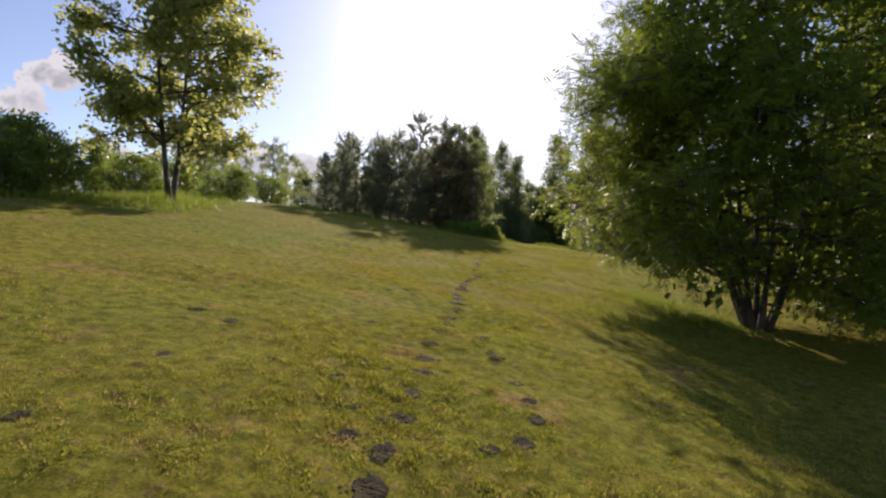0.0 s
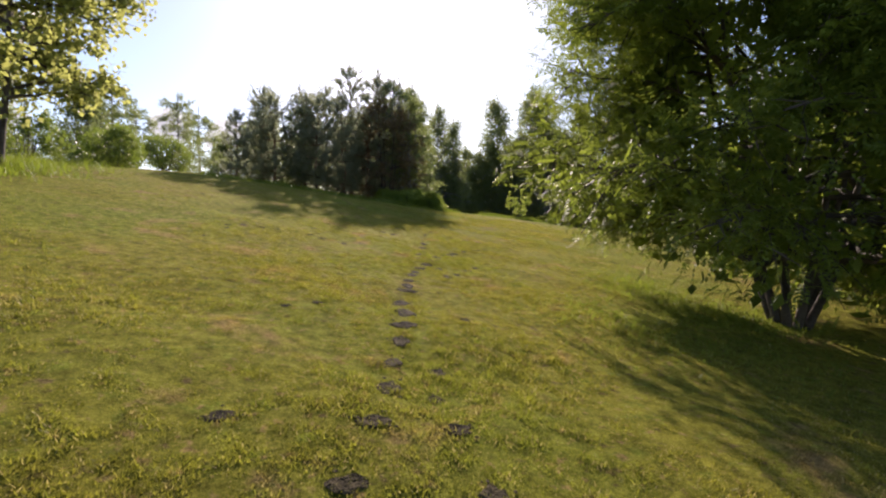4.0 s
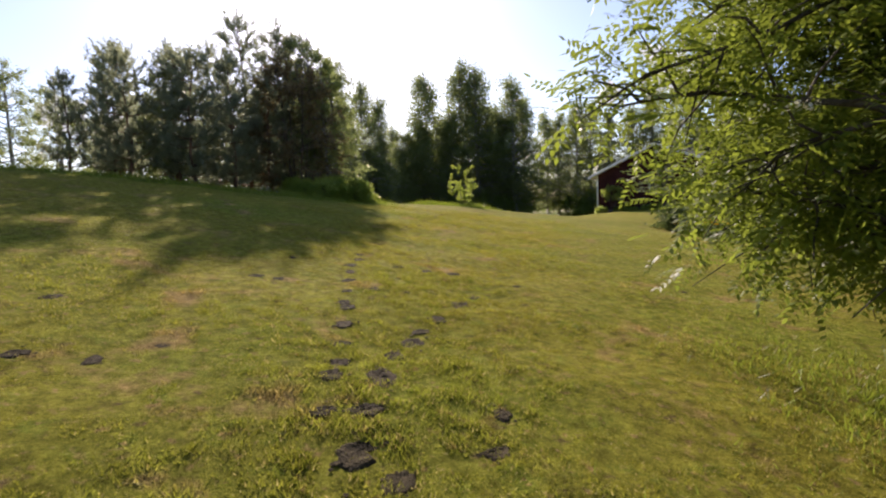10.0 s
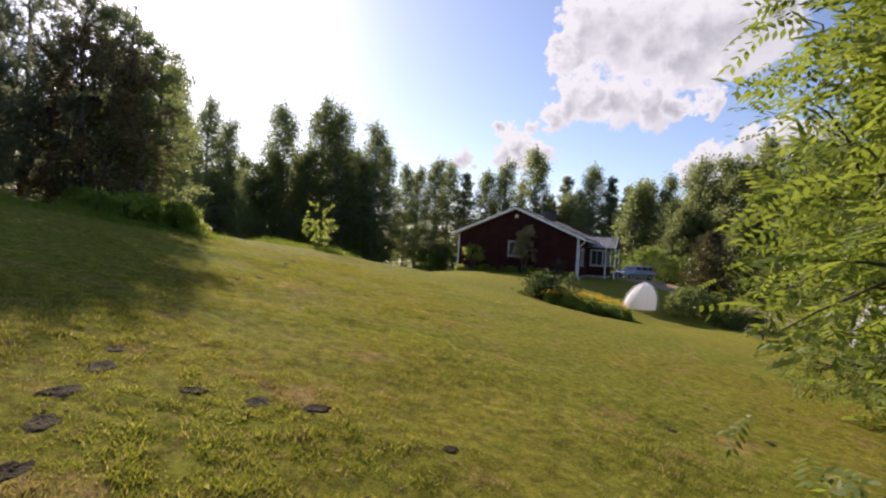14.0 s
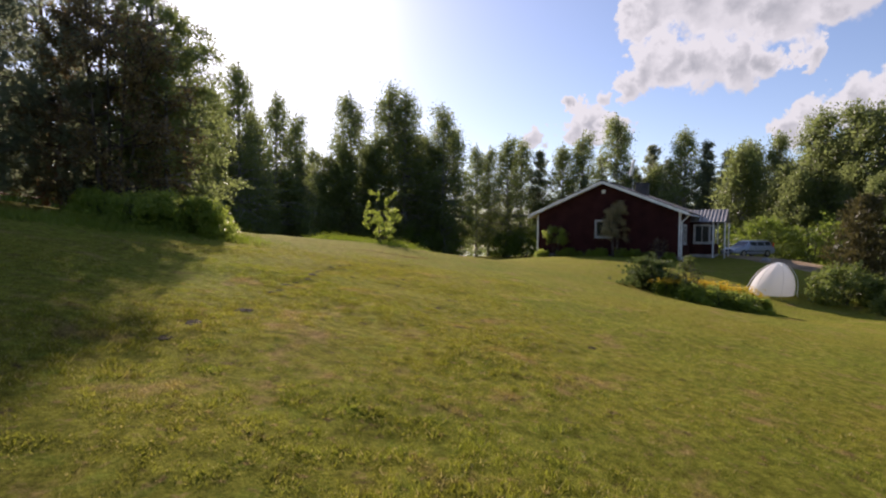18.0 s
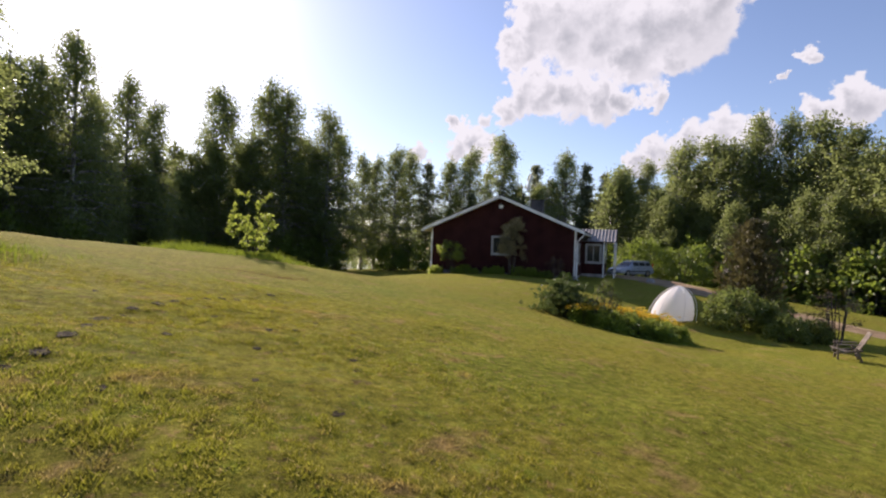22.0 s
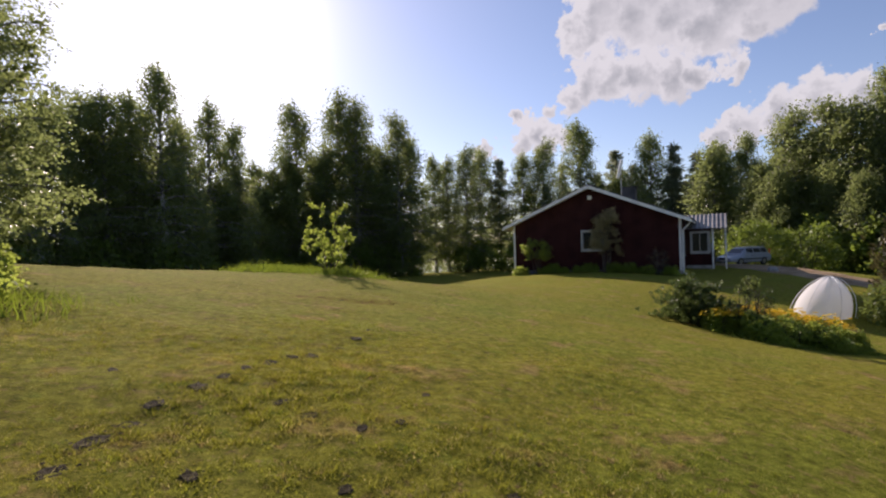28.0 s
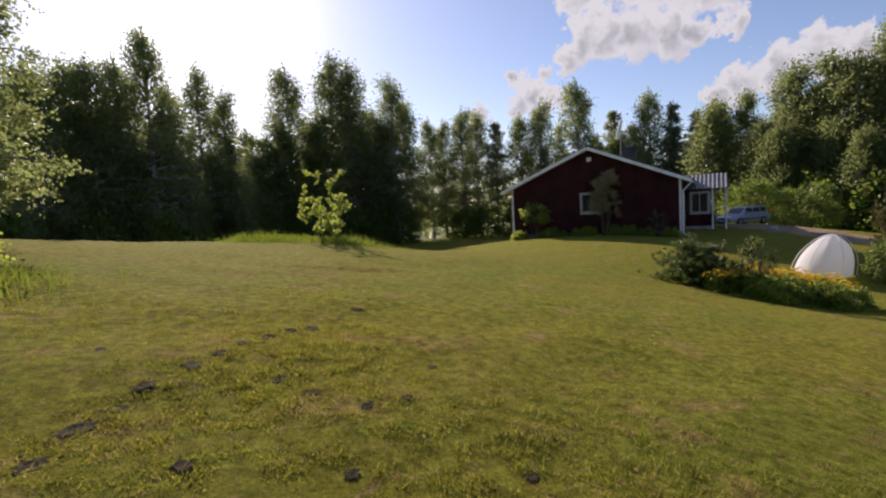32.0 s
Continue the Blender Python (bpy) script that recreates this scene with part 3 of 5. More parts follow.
def broadleaf(rng, height, radius, clear, stems=1, limbs=16, twigs=14, per_twig=10, leaf=0.12, kind="plain", droop=0.1, shape=1.0, lean=0.0, spread=0.4, fill=0.55, low=0.5, blunt=0.55, thick=1.0, twiggy=True, skirt=0.3, scatter=0.75, pairs=1, boughs=()):
    """A branching tree: returns bark and leaf arrays. clear: height of the lowest limbs; shape: where the widest part lies."""
    paths, tips, tipways = [], [], []
    top = np.array([lean, 0, height * 0.93])
    starts = []
    for s in range(stems):
        az = 2 * np.pi * (s + rng.random() * 0.6) / max(stems, 1)
        foot = np.array([math.cos(az), math.sin(az), 0]) * (0.06 * min(stems - 1, 3))
        out = np.array([math.cos(az), math.sin(az), 0]) * radius * (0.38 if stems > 1 else 0.04)
        end = np.array([out[0] + lean, out[1], height * (rng.uniform(0.75, 0.93) if stems > 1 else 0.95)])
        p = limb(rng, foot, end, 0, 9, 0.025)
        p[:, :2] = foot[:2] + (end[:2] - foot[:2]) * (np.linspace(0, 1, 9) ** 0.75)[:, None] + np.cumsum(rng.normal(0, 0.02, (9, 2)), 0)
        r0 = height * thick * (0.016 if stems == 1 else 0.009)
        paths.append((p, r0 * np.linspace(1, 0.15, 9) ** 1.1 + 0.008))
        paths[-1][1][0] *= 1.5
        starts.append(p)
    for i in range(limbs + len(boughs)):
        p = starts[i % len(starts)]
        h = clear + (height * 0.9 - clear) * ((i + rng.random()) / limbs)
        j = np.interp(h, p[:, 2], np.arange(len(p)))
        a = np.array([np.interp(j, np.arange(len(p)), p[:, c]) for c in range(3)])
        a[2] -= rng.uniform(0.0, 0.12) * height * (h / height)
        a[2] = max(a[2], 0.25 * clear)
        v = (h - clear * low) / (height - clear * low)
        r = radius * (math.sin(np.pi * min(max(v, 0.02), 0.99) ** shape) ** blunt) * (rng.uniform(0.72, 1.05) if height < 12 else rng.uniform(0.6, 1.12))
        az = i * 2.39996 + rng.normal(0, 0.3)
        if stems > 1:
            az = math.atan2(p[-1, 1], p[-1, 0]) + rng.normal(0, 1.0)
        b = np.array([math.cos(az) * r + lean * v, math.sin(az) * r, h + rng.uniform(-0.02, 0.1) * height - droop * r])
        if skirt > 0.5:
            b[2] = max(b[2], skirt + 0.3 - 0.07 * b[0])
        if i >= limbs:
            az, h, r = boughs[i - limbs]
            b = np.array([math.cos(radians(az)) * r, math.sin(radians(az)) * r, h])
            a = np.array([b[0] * 0.2, b[1] * 0.2, h * 0.75])
        if boughs and b[0] < -1.5:
            b[2] = max(b[2], skirt + 1.2 + 0.6 * min(max(-b[0] - 2, 0), 3) * min(max(b[1] + 0.6, 0), 1))
        if boughs:
            b[:2] *= min(1.0, 4.3 / math.hypot(b[0], b[1]))
        lp = limb(rng, a, b, 0.06, 7, 0.05)
        lr = max(0.012, 0.006 * height * (1 - 0.5 * v)) * np.linspace(1, 0.25, 7)
        paths.append((lp, lr))
        for t in range(twigs):
            s = rng.uniform(0.25, 1.0) ** 0.7
            q = np.array([np.interp(s * 6, np.arange(7), lp[:, c]) for c in range(3)])
            way = unit(unit(b - a) * 0.7 + rng.normal(0, 0.65, 3) + np.array([0, 0, 0.12]))
            ln = radius * spread * rng.uniform(0.5, 1.1) * (1.15 - 0.5 * s) * (1.1 - 0.8 * v if height > 12 else 1.0)
            e = q + way * ln - np.array([0, 0, droop * ln * 1.5])
            if skirt > 0.5:
                e[2] = max(e[2], skirt - 0.07 * e[0])
            if boughs:
                e[:2] *= min(1.0, 4.75 / math.hypot(e[0], e[1]))
            tp = limb(rng, q, e, 0.05, 4, 0.08)
            if twiggy:
                paths.append((tp, np.linspace(0.012, 0.004, 4) * max(1.0, height / 9)))
            k = max(2, int(per_twig * rng.uniform(0.6, 1.3)))
            u = rng.uniform(1 - fill, 1.03, k) * 3
            at = np.stack([np.interp(u, np.arange(4), tp[:, c]) for c in range(3)], 1)
            tips.append(at + rng.normal(0, leaf * scatter, (k, 3)))
            tipways.append(unit(np.broadcast_to(way, (k, 3)) * 0.8 + rng.normal(0, 0.75, (k, 3)) - np.array([0, 0, 0.15 + droop])))
    if height > 12:
        # the thin leader of a wood tree
        u = rng.random(90)
        at = top + np.stack([rng.normal(0, 0.45, 90) * (1.2 - u), rng.normal(0, 0.45, 90) * (1.2 - u), height * (-0.1 + 0.15 * u)], 1)
        tips.append(at)
        tipways.append(unit(rng.normal(0, 0.6, (90, 3)) + np.array([0, 0, 0.2])))
    tips, tipways = np.concatenate(tips), np.concatenate(tipways)
    keep = tips[:, 2] > skirt - 0.07 * tips[:, 0] * (skirt > 0.5)
    if boughs:
        keep &= (np.hypot(tips[:, 0], tips[:, 1]) < 4.95) & (tips[:, 2] > skirt + (0.6 + 0.6 * np.clip(-tips[:, 0] - 2, 0, 3)) * np.clip(tips[:, 1] + 0.6, 0, 1) * np.clip(-tips[:, 0] - 1, 0, 1))
    tips, tipways = tips[keep], tipways[keep]
    size = leaf * rng.uniform(0.65, 1.25, len(tips))
    if kind == "pinnate":
        rim = (np.hypot(tips[:, 0], tips[:, 1]) > 0.5 * radius) & (tips[:, 0] < 0.45 * radius)
        rt, rw, rl = np.repeat(tips[rim], pairs, 0), np.repeat(tipways[rim], pairs, 0), np.repeat(size[rim], pairs)
        rt, rw = rt + rng.normal(0, 0.05, rt.shape), unit(rw + rng.normal(0, 0.35, rw.shape))
        a, b = pinnate(rt, rw, rl, rng), diamonds(np.repeat(tips[~rim], 2, 0) + rng.normal(0, 0.07, (2 * (~rim).sum(), 3)), np.repeat(tipways[~rim], 2, 0), np.repeat(size[~rim], 2) * 0.8, np.repeat(size[~rim], 2) * 0.23, rng, 0.5)
        lv = np.concatenate([a[0], b[0]]), np.concatenate([a[1], b[1] + len(a[0])])
    else:
        lv = diamonds(tips, tipways, size, size * (0.42 if kind == "broad" else 0.34), rng, 0.45)
    n = 6 if height < 12 else 4
    return tubes(paths[:stems], n), lv, tubes(paths[stems:], n)


def conifer(rng, height, radius, clear, whorls=16, per=7, tuft=0.22, kind="pine", needles=7, along=8, limbs=True):
    """A pine with upturned tufts, or a spruce with hanging tiers."""
    paths, base, ways = [], [], []
    k = 9
    p = np.zeros((k, 3))
    p[:, 2] = np.linspace(0, height * 0.98, k)
    p[1:, :2] += np.cumsum(rng.normal(0, 0.012 * height / 6, (k - 1, 2)), 0)
    paths.append((p, height * 0.014 * np.linspace(1, 0.1, k) + 0.008))
    for w in range(whorls):
        v = (w + 0.5 * rng.random()) / whorls
        h = clear + (height - clear) * v
        c = np.array([np.interp(h, p[:, 2], p[:, i]) for i in range(3)])
        for b in range(per):
            az = 2 * np.pi * (b + 0.5 * rng.random()) / per + w * 0.9
            c[2] = min(h + rng.uniform(-0.6, 0.6) * (height - clear) / whorls, height * 0.97)
            prof = (1 - v) ** (0.75 if kind == "spruce" else 0.95) * 1.0
            if kind == "pine":
                prof = (1 - v) ** 0.8 * (0.65 + 0.85 * v)
            r = max(0.12, radius * prof * rng.uniform(0.35, 1.2))
            rise = r * (rng.uniform(0.2, 0.8) if kind == "pine" else rng.uniform(-0.45, -0.15))
            e = c + np.array([math.cos(az) * r, math.sin(az) * r, rise])
            lp = limb(rng, c, e, -0.08 if kind == "pine" else 0.05, 5, 0.04)
            if limbs:
                paths.append((lp, np.linspace(0.008 + 0.006 * r, 0.005, 5) * max(1, height / 10)))
            m = max(3, int(along * (0.4 + 0.6 * r / radius)))
            s = rng.uniform(0.25, 1.02, m) * 4
            at = np.stack([np.interp(s, np.arange(5), lp[:, i]) for i in range(3)], 1)
            sidew = rng.normal(0, 0.16 * r + 0.05, (m, 3)) * np.array([1, 1, 0.5])
            at = at + sidew
            wy = unit(unit(e - c) * 0.8 + rng.normal(0, 0.45, (m, 3)) + np.array([0, 0, 0.7 if kind == "pine" else -0.5]))
            base.append(at)
            ways.append(wy)
    top = p[-1]
    lead = np.linspace(0, 0.1 * height, 9)[:, None] * np.array([0, 0, 1.0])
    base.append(top[None] - lead)
    ways.append(unit(rng.normal(0, 0.35, (9, 3)) + np.array([0, 0, 1.0])))
    base, ways = np.repeat(np.concatenate(base), needles, 0), np.repeat(np.concatenate(ways), needles, 0)
    n = len(base)
    ways = unit(ways + rng.normal(0, 0.42, (n, 3)))
    base = base + rng.normal(0, tuft * 0.15, (n, 3))
    return tubes(paths[:1], 6), diamonds(base, ways, tuft * rng.uniform(0.7, 1.2, n), tuft * 0.1, rng, 0.3), tubes(paths[1:], 4) if limbs else None


def grove_pine(rng, height, radius):
    """A young pine: tiers of upswept branches with brush-like shoots at their ends, and a spiky leader."""
    paths, base, ways, sizes = [], [], [], []
    k = 10
    p = np.zeros((k, 3))
    p[:, 2] = np.linspace(0, height * 0.95, k)
    p[1:, :2] += np.cumsum(rng.normal(0, 0.05, (k - 1, 2)), 0)
    paths.append((p, height * 0.012 * np.linspace(1, 0.12, k) + 0.01))

    def brush(a, b, n):
        """Needles along a shoot."""
        s = rng.random(n)[:, None]
        base.append(a + (b - a) * s)
        ways.append(unit(unit(b - a) * 0.75 + rng.normal(0, 0.5, (n, 3))))
        sizes.append(rng.uniform(0.13, 0.22, n))

    tiers = int(height * 1.9)
    for w in range(tiers):
        v = (w + rng.uniform(0, 0.5)) / tiers
        h = 0.25 + (height * 0.93 - 0.25) * v
        c = np.array([np.interp(h, p[:, 2], p[:, i]) for i in range(3)])
        for b in range(int(rng.integers(5, 8))):
            az = 2 * np.pi * (b + 0.6 * rng.random()) / 6 + w * 0.9
            r = radius * (0.12 + (1 - v) ** 0.75 * (0.6 + 0.7 * v)) * rng.uniform(0.55, 1.15)
            e = c + np.array([math.cos(az) * r, math.sin(az) * r, r * rng.uniform(0.15, 0.6)])
            lp = limb(rng, c, e, -0.1, 6, 0.04)
            paths.append((lp, np.linspace(0.012 + 0.008 * r, 0.006, 6)))
            for q in range(int(3 + 5 * r / radius)):
                u = rng.uniform(0.35, 1.0) * 5
                a = np.array([np.interp(u, np.arange(6), lp[:, i]) for i in range(3)])
                way = unit(unit(e - c) * 0.6 + rng.normal(0, 0.45, 3) + np.array([0, 0, 0.75]))
                brush(a, a + way * rng.uniform(0.3, 0.65), 34)
    brush(p[-1] - np.array([0, 0, 0.5]), p[-1] + np.array([0, 0, 0.06 * height]), 90)
    for a in rng.uniform(0, 6.28, 5):
        brush(p[-1] - np.array([0, 0, 0.2]), p[-1] + np.array([0.3 * math.cos(a), 0.3 * math.sin(a), 0.25]), 30)
    base, ways, sizes = np.concatenate(base), np.concatenate(ways), np.concatenate(sizes)
    return tubes(paths[:1], 6), diamonds(base, ways, sizes, 0.018, rng, 0.3), tubes(paths[1:], 4)


def shoots(rng, height, count, reach, leaf):
    """A vase-shaped sapling: upright curving shoots from one foot, leaves along each."""
    paths, at, ways = [], [], []
    for i in range(count):
        az = i * 2.4 + rng.normal(0, 0.3)
        lead = i < 2
        out = reach * (rng.uniform(0.15, 0.3) if lead else rng.uniform(0.6, 1.0))
        top = height * (rng.uniform(0.9, 1.0) if lead else rng.uniform(0.38, 0.72))
        s = np.linspace(0, 1, 9)
        pts = np.stack([math.cos(az) * out * s**0.8, math.sin(az) * out * s**0.8, top * s**1.15], 1) + np.cumsum(rng.normal(0, 0.015, (9, 3)), 0)
        paths.append((pts, np.linspace(0.035 if lead else 0.02, 0.006, 9)))
        for _ in range(9 if lead else 6):
            u = rng.uniform(1.6, 7.6)
            a = np.array([np.interp(u, np.arange(9), pts[:, c]) for c in range(3)])
            w = unit(np.array([rng.normal(0, 1) + math.cos(az) * 0.5, rng.normal(0, 1) + math.sin(az) * 0.5, 0.8]))
            e = a + w * rng.uniform(0.25, 0.6)
            paths.append((np.stack([a, e]), np.array([0.01, 0.004])))
            n = 34
            q = rng.uniform(0.15, 1.05, n)[:, None]
            at.append(a + (e - a) * q + rng.normal(0, 0.03, (n, 3)))
            ways.append(unit(w * 0.7 + rng.normal(0, 0.6, (n, 3))))
    at, ways = np.concatenate(at), np.concatenate(ways)
    size = leaf * rng.uniform(0.6, 1.2, len(at))
    return tubes(paths[:1], 5), diamonds(at, ways, size, size * 0.3, rng, 0.4), tubes(paths[1:], 5)


def plant_thing(name, arrays, bark, leafmat, label, category, crown="crown", stem="trunk", group="", at=(0, 0), turn=0.0, size=1.0, sink=0.05):
    """An Empty at the foot with the woody part and the crown under it."""
    (bv, bf), (lv, lf), twigs = arrays
    root = tagged(new(name), label, category, group)
    part(stem, mesh_of(stem, bv, bf, bark, True), bark, root)
    part(crown, mesh_of(crown, lv, lf, leafmat), leafmat, root)
    if twigs:
        tagged(part("branchwork", mesh_of("branchwork", *twigs, bark, True), bark, root), kind="stuff")
    root.matrix_basis = spot(at[0], at[1], turn, size, sink)
    return root


def spot(x, y, turn=0.0, size=1.0, sink=0.05):
    return Matrix.Translation((x, y, gz(x, y) - sink)) @ pose(0, 0, 0, 0, 0, turn) @ Matrix.Scale(size, 4)


def again(ob, x, y, turn, size=1.0, label="", sink=0.05, tall=1.0):
    o = copy_thing(ob, spot(x, y, turn, size, sink))
    o.matrix_basis = spot(x, y, turn, size, sink) @ Matrix.Diagonal((1, 1, tall, 1))
    return tagged(o, label)


# rowans beside the path
R = np.random.default_rng
# boughs that reach over the path: bearing, height, reach
BOUGHS = [(140, 3.4, 2.95), (128, 4.3, 2.85), (122, 2.2, 2.55), (135, 5.2, 2.65), (158, 3.8, 2.85), (116, 3.0, 2.75), (145, 4.6, 2.75), (110, 1.9, 2.55), (112, 4.0, 2.75), (125, 3.6, 2.95), (170, 4.2, 3.65), (185, 5.0, 3.45),
          (165, 5.6, 3.35), (100, 2.6, 3.45), (105, 5.0, 2.55), (138, 6.0, 2.15), (120, 5.4, 2.45), (152, 6.4, 1.95), (225, 3.4, 2.4), (240, 4.2, 2.6), (232, 5.0, 2.2), (250, 3.0, 2.8), (218, 4.6, 2.8), (245, 5.8, 2.0), (228, 6.4, 1.6), (260, 4.8, 2.6), (236, 3.9, 3.0),
          (116, 2.4, 4.1), (122, 3.2, 4.1), (125, 4.6, 3.9), (112, 3.8, 4.1), (118, 1.8, 3.9), (106, 3.0, 4.2), (100, 2.2, 4.2), (108, 4.6, 4.0)]
rowan = plant_thing("rowan_tree", broadleaf(R(3), 8.8, 4.8, 0.9, stems=9, limbs=128, twigs=14, per_twig=11, leaf=0.28, kind="pinnate", droop=0.16, shape=0.52, spread=0.24, fill=0.9, low=0.85, skirt=0.52, pairs=2, thick=0.6, boughs=BOUGHS),
                    BARK, ROWAN, "many-stemmed rowan with low feathery green leaves on the lawn", "rowan tree", group="rowans", at=(6.75, 10.5))
rowan_far = plant_thing("rowan_tree", broadleaf(R(4), 7.6, 3.9, 0.7, stems=6, limbs=84, twigs=13, per_twig=10, leaf=0.36, kind="pinnate", droop=0.16, shape=0.52, spread=0.27, fill=0.95, low=0.9, skirt=0.7),
                        BARK, ROWAN, "many-stemmed rowan with cream flower heads beside the lawn", "rowan tree", group="rowans", at=(11.4, 10.4))


def umbels(seed, height, radius, count):
    """Flat cream flower heads near the outside of a crown."""
    r = R(seed)
    a, h = r.uniform(0, 6.28, count), r.uniform(0.35, 0.85, count) * height
    rad = radius * np.sin(np.pi * (h / height) ** 0.55) ** 0.55 * r.uniform(0.6, 0.84, count)
    c = np.repeat(np.stack([rad * np.cos(a), rad * np.sin(a), h - 0.14 * rad], 1), 40, 0)
    n = len(c)
    p = c + r.normal(0, 0.04, (n, 3)) * np.array([1, 1, 0.35])
    return diamonds(p, unit(r.normal(0, 1, (n, 3)) + np.array([0, 0, 0.4])), 0.022, 0.009, r, 0.7)


for o, sd, h, rd, n in ((rowan, 1, 8.6, 4.9, 60), (rowan_far, 2, 7.4, 3.8, 90)):
    tagged(part("flower_head", mesh_of("flower_head", *umbels(sd, h, rd, n), CREAM), CREAM, o, "cream flower heads"), kind="stuff")
again(rowan_far, 13.5, 15.3, 250, 0.88)

# maple and bushes on the bank
maple = plant_thing("maple_tree", broadleaf(R(5), 8.9, 3.2, 1.9, stems=2, limbs=84, twigs=15, per_twig=22, leaf=0.15, kind="broad", droop=0.08, shape=0.85, spread=0.3, fill=0.9),
                    BARK, MAPLE, "young maple with pale yellow-green leaves on the grassy bank", "maple tree", at=(-9.0, 16.6))
bush = plant_thing("leafy_bush", broadleaf(R(8), 3.3, 2.3, 0.25, stems=9, limbs=60, twigs=10, per_twig=15, leaf=0.15, droop=0.0, shape=0.6, spread=0.38, fill=0.95, low=0.3, twiggy=False),
                   BARK, SHRUB, "dense dark green deciduous bush on the bank", "bush", stem="stem", group="bushes on the bank", at=(-10.9, 13.2), size=0.6)
for x, y, tn, s in ((-13.4, 13.6, 40, 0.72), (-12.2, 12.2, 90, 0.62), (-12.4, 14.2, 190, 0.66), (-10.8, 11.8, 290, 0.5), (-16, 12.5, 10, 0.85), (-13, 24, 70, 0.62), (-10.8, 26, 160, 0.5), (-16, 22, 220, 0.75), (-10.6, 30.5, 300, 0.55), (-17, 27, 30, 0.8), (-13.5, 31, 200, 0.7), (-12.5, 20.5, 130, 0.5)):
    again(bush, x, y, tn, s)

# pine grove
pines = []
for i, (h, r) in enumerate(((8.6, 2.3), (8.4, 2.2), (5.2, 1.5))):
    o = plant_thing("pine_tree", grove_pine(R(20 + i), h, r), PINEBARK, NEEDLE, "bushy pine with upturned needle tufts in the grove", "pine tree",
                    crown="needle_crown", group="grove pines", at=((-1.5, 36.0), (0.2, 35.4), (-3.1, 31.2))[i])
    pines.append(o)
for x, y, k, tn, s in ((-7.4, 31.4, 2, 100, 0.72), (-5.5, 31.6, 2, 160, 0.96), (-4.5, 34.6, 1, 200, 0.74), (-2.0, 33.6, 1, 280, 0.72), (1.2, 36.8, 0, 90, 0.98), (-0.4, 33.2, 2, 10, 1.0), (-6.6, 34.2, 2, 20, 1.1), (-3.2, 37.5, 0, 300, 0.86), (-6.3, 32.7, 2, 250, 0.8), (-3.9, 32.6, 2, 330, 1.05), (-1.7, 31.6, 2, 60, 0.75)):
    again(pines[k], x, y, tn, s)
youngbirch = plant_thing("young_birch", broadleaf(R(31), 8.4, 1.9, 0.8, limbs=52, twigs=12, per_twig=24, leaf=0.1, droop=0.3, shape=0.6, spread=0.42, fill=0.9, twiggy=False),
                         BIRCHBARK, BIRCH, "slender young birch at the edge of the grove", "birch tree", group="grove birches", at=(1.6, 35.4))
for x, y, tn, s in ((2.5, 35.6, 190, 0.88), (2.1, 33.8, 290, 0.75), (-4.3, 32.8, 240, 0.62), (1.2, 38.8, 200, 0.95), (-18.5, 59.8, 10, 1.4), (-21.8, 53.0, 60, 1.25), (-15.0, 44.0, 150, 0.95), (-18.0, 41.0, 30, 1.0)):
    again(youngbirch, x, y, tn, s)
cherry = plant_thing("bird_cherry", broadleaf(R(32), 6.4, 2.2, 0.4, stems=5, limbs=64, twigs=12, per_twig=24, leaf=0.095, droop=0.1, shape=0.6, spread=0.36, fill=0.9, low=0.3),
                     BARK, DRYLEAF, "reddish-leaved bird cherry at the edge of the grove", "tree", at=(0.7, 33.4))
herb = plant_thing("herb_clump", broadleaf(R(33), 1.3, 1.15, 0.1, stems=10, limbs=48, twigs=9, per_twig=24, leaf=0.09, shape=0.55, spread=0.38, fill=0.95, low=0.2, twiggy=False, skirt=0.1),
                   BARK, YOUNG, "lush green raspberry and herb thicket at the grove edge", "shrub", stem="stem", group="undergrowth", at=(2.4, 30.4), size=0.72)
for x, y, tn, s in ((3.0, 30.4, 33, 0.7), (3.1, 31.3, 133, 0.67), (1.7, 29.9, 233, 0.59), (0.9, 30.6, 60, 0.52), (1.9, 31.4, 200, 0.74), (0.6, 31.8, 20, 0.59)):
    again(herb, x, y, tn, s)

# sapling on its mound
plant_thing("sapling", shoots(R(41), 3.1, 9, 1.25, 0.13),
            BARK, YOUNG, "young fruit tree with bright yellow-green leaves on a grassy mound", "fruit tree", at=(11.35, 42.1))

# ---- the wood behind ----
birches = []
for i, (h, r) in enumerate(((24, 5.3), (20, 4.8), (16, 4.2))):
    birches.append(plant_thing("birch_tree", broadleaf(R(50 + i), h, r, h * 0.1, limbs=112, twigs=14, per_twig=13, leaf=0.28, droop=0.4, shape=0.5, spread=0.33, fill=0.95, blunt=0.95, twiggy=False, scatter=1.7),
                               BIRCHBARK, BIRCH, "tall birch in fresh leaf at the edge of the wood", "birch tree", group="wood birches", at=((30.4, 106.8), (21.9, 106.8), (18.9, 105.3))[i]))
spruces = []
for i, (h, r) in enumerate(((22, 3.2), (17, 2.8))):
    spruces.append(plant_thing("spruce_tree", conifer(R(60 + i), h, r, 0.8, 22, 8, 0.8, "spruce", 5, 8, False), BARK, NEEDLE, "dark spruce among the birches of the wood", "spruce tree",
                               crown="needle_crown", group="wood spruces", at=((41.5, 107.1), (72.6, 85.3))[i]))
farpine = plant_thing("tall_pine", conifer(R(66), 22, 3.6, 7.0, 16, 7, 0.7, "pine", 8, 12), PINEBARK, NEEDLE, "tall bare-stemmed pine among the birches of the wood", "pine tree",
                      crown="needle_crown", group="wood pines", at=(64.4, 103.2))
wood = R(77)


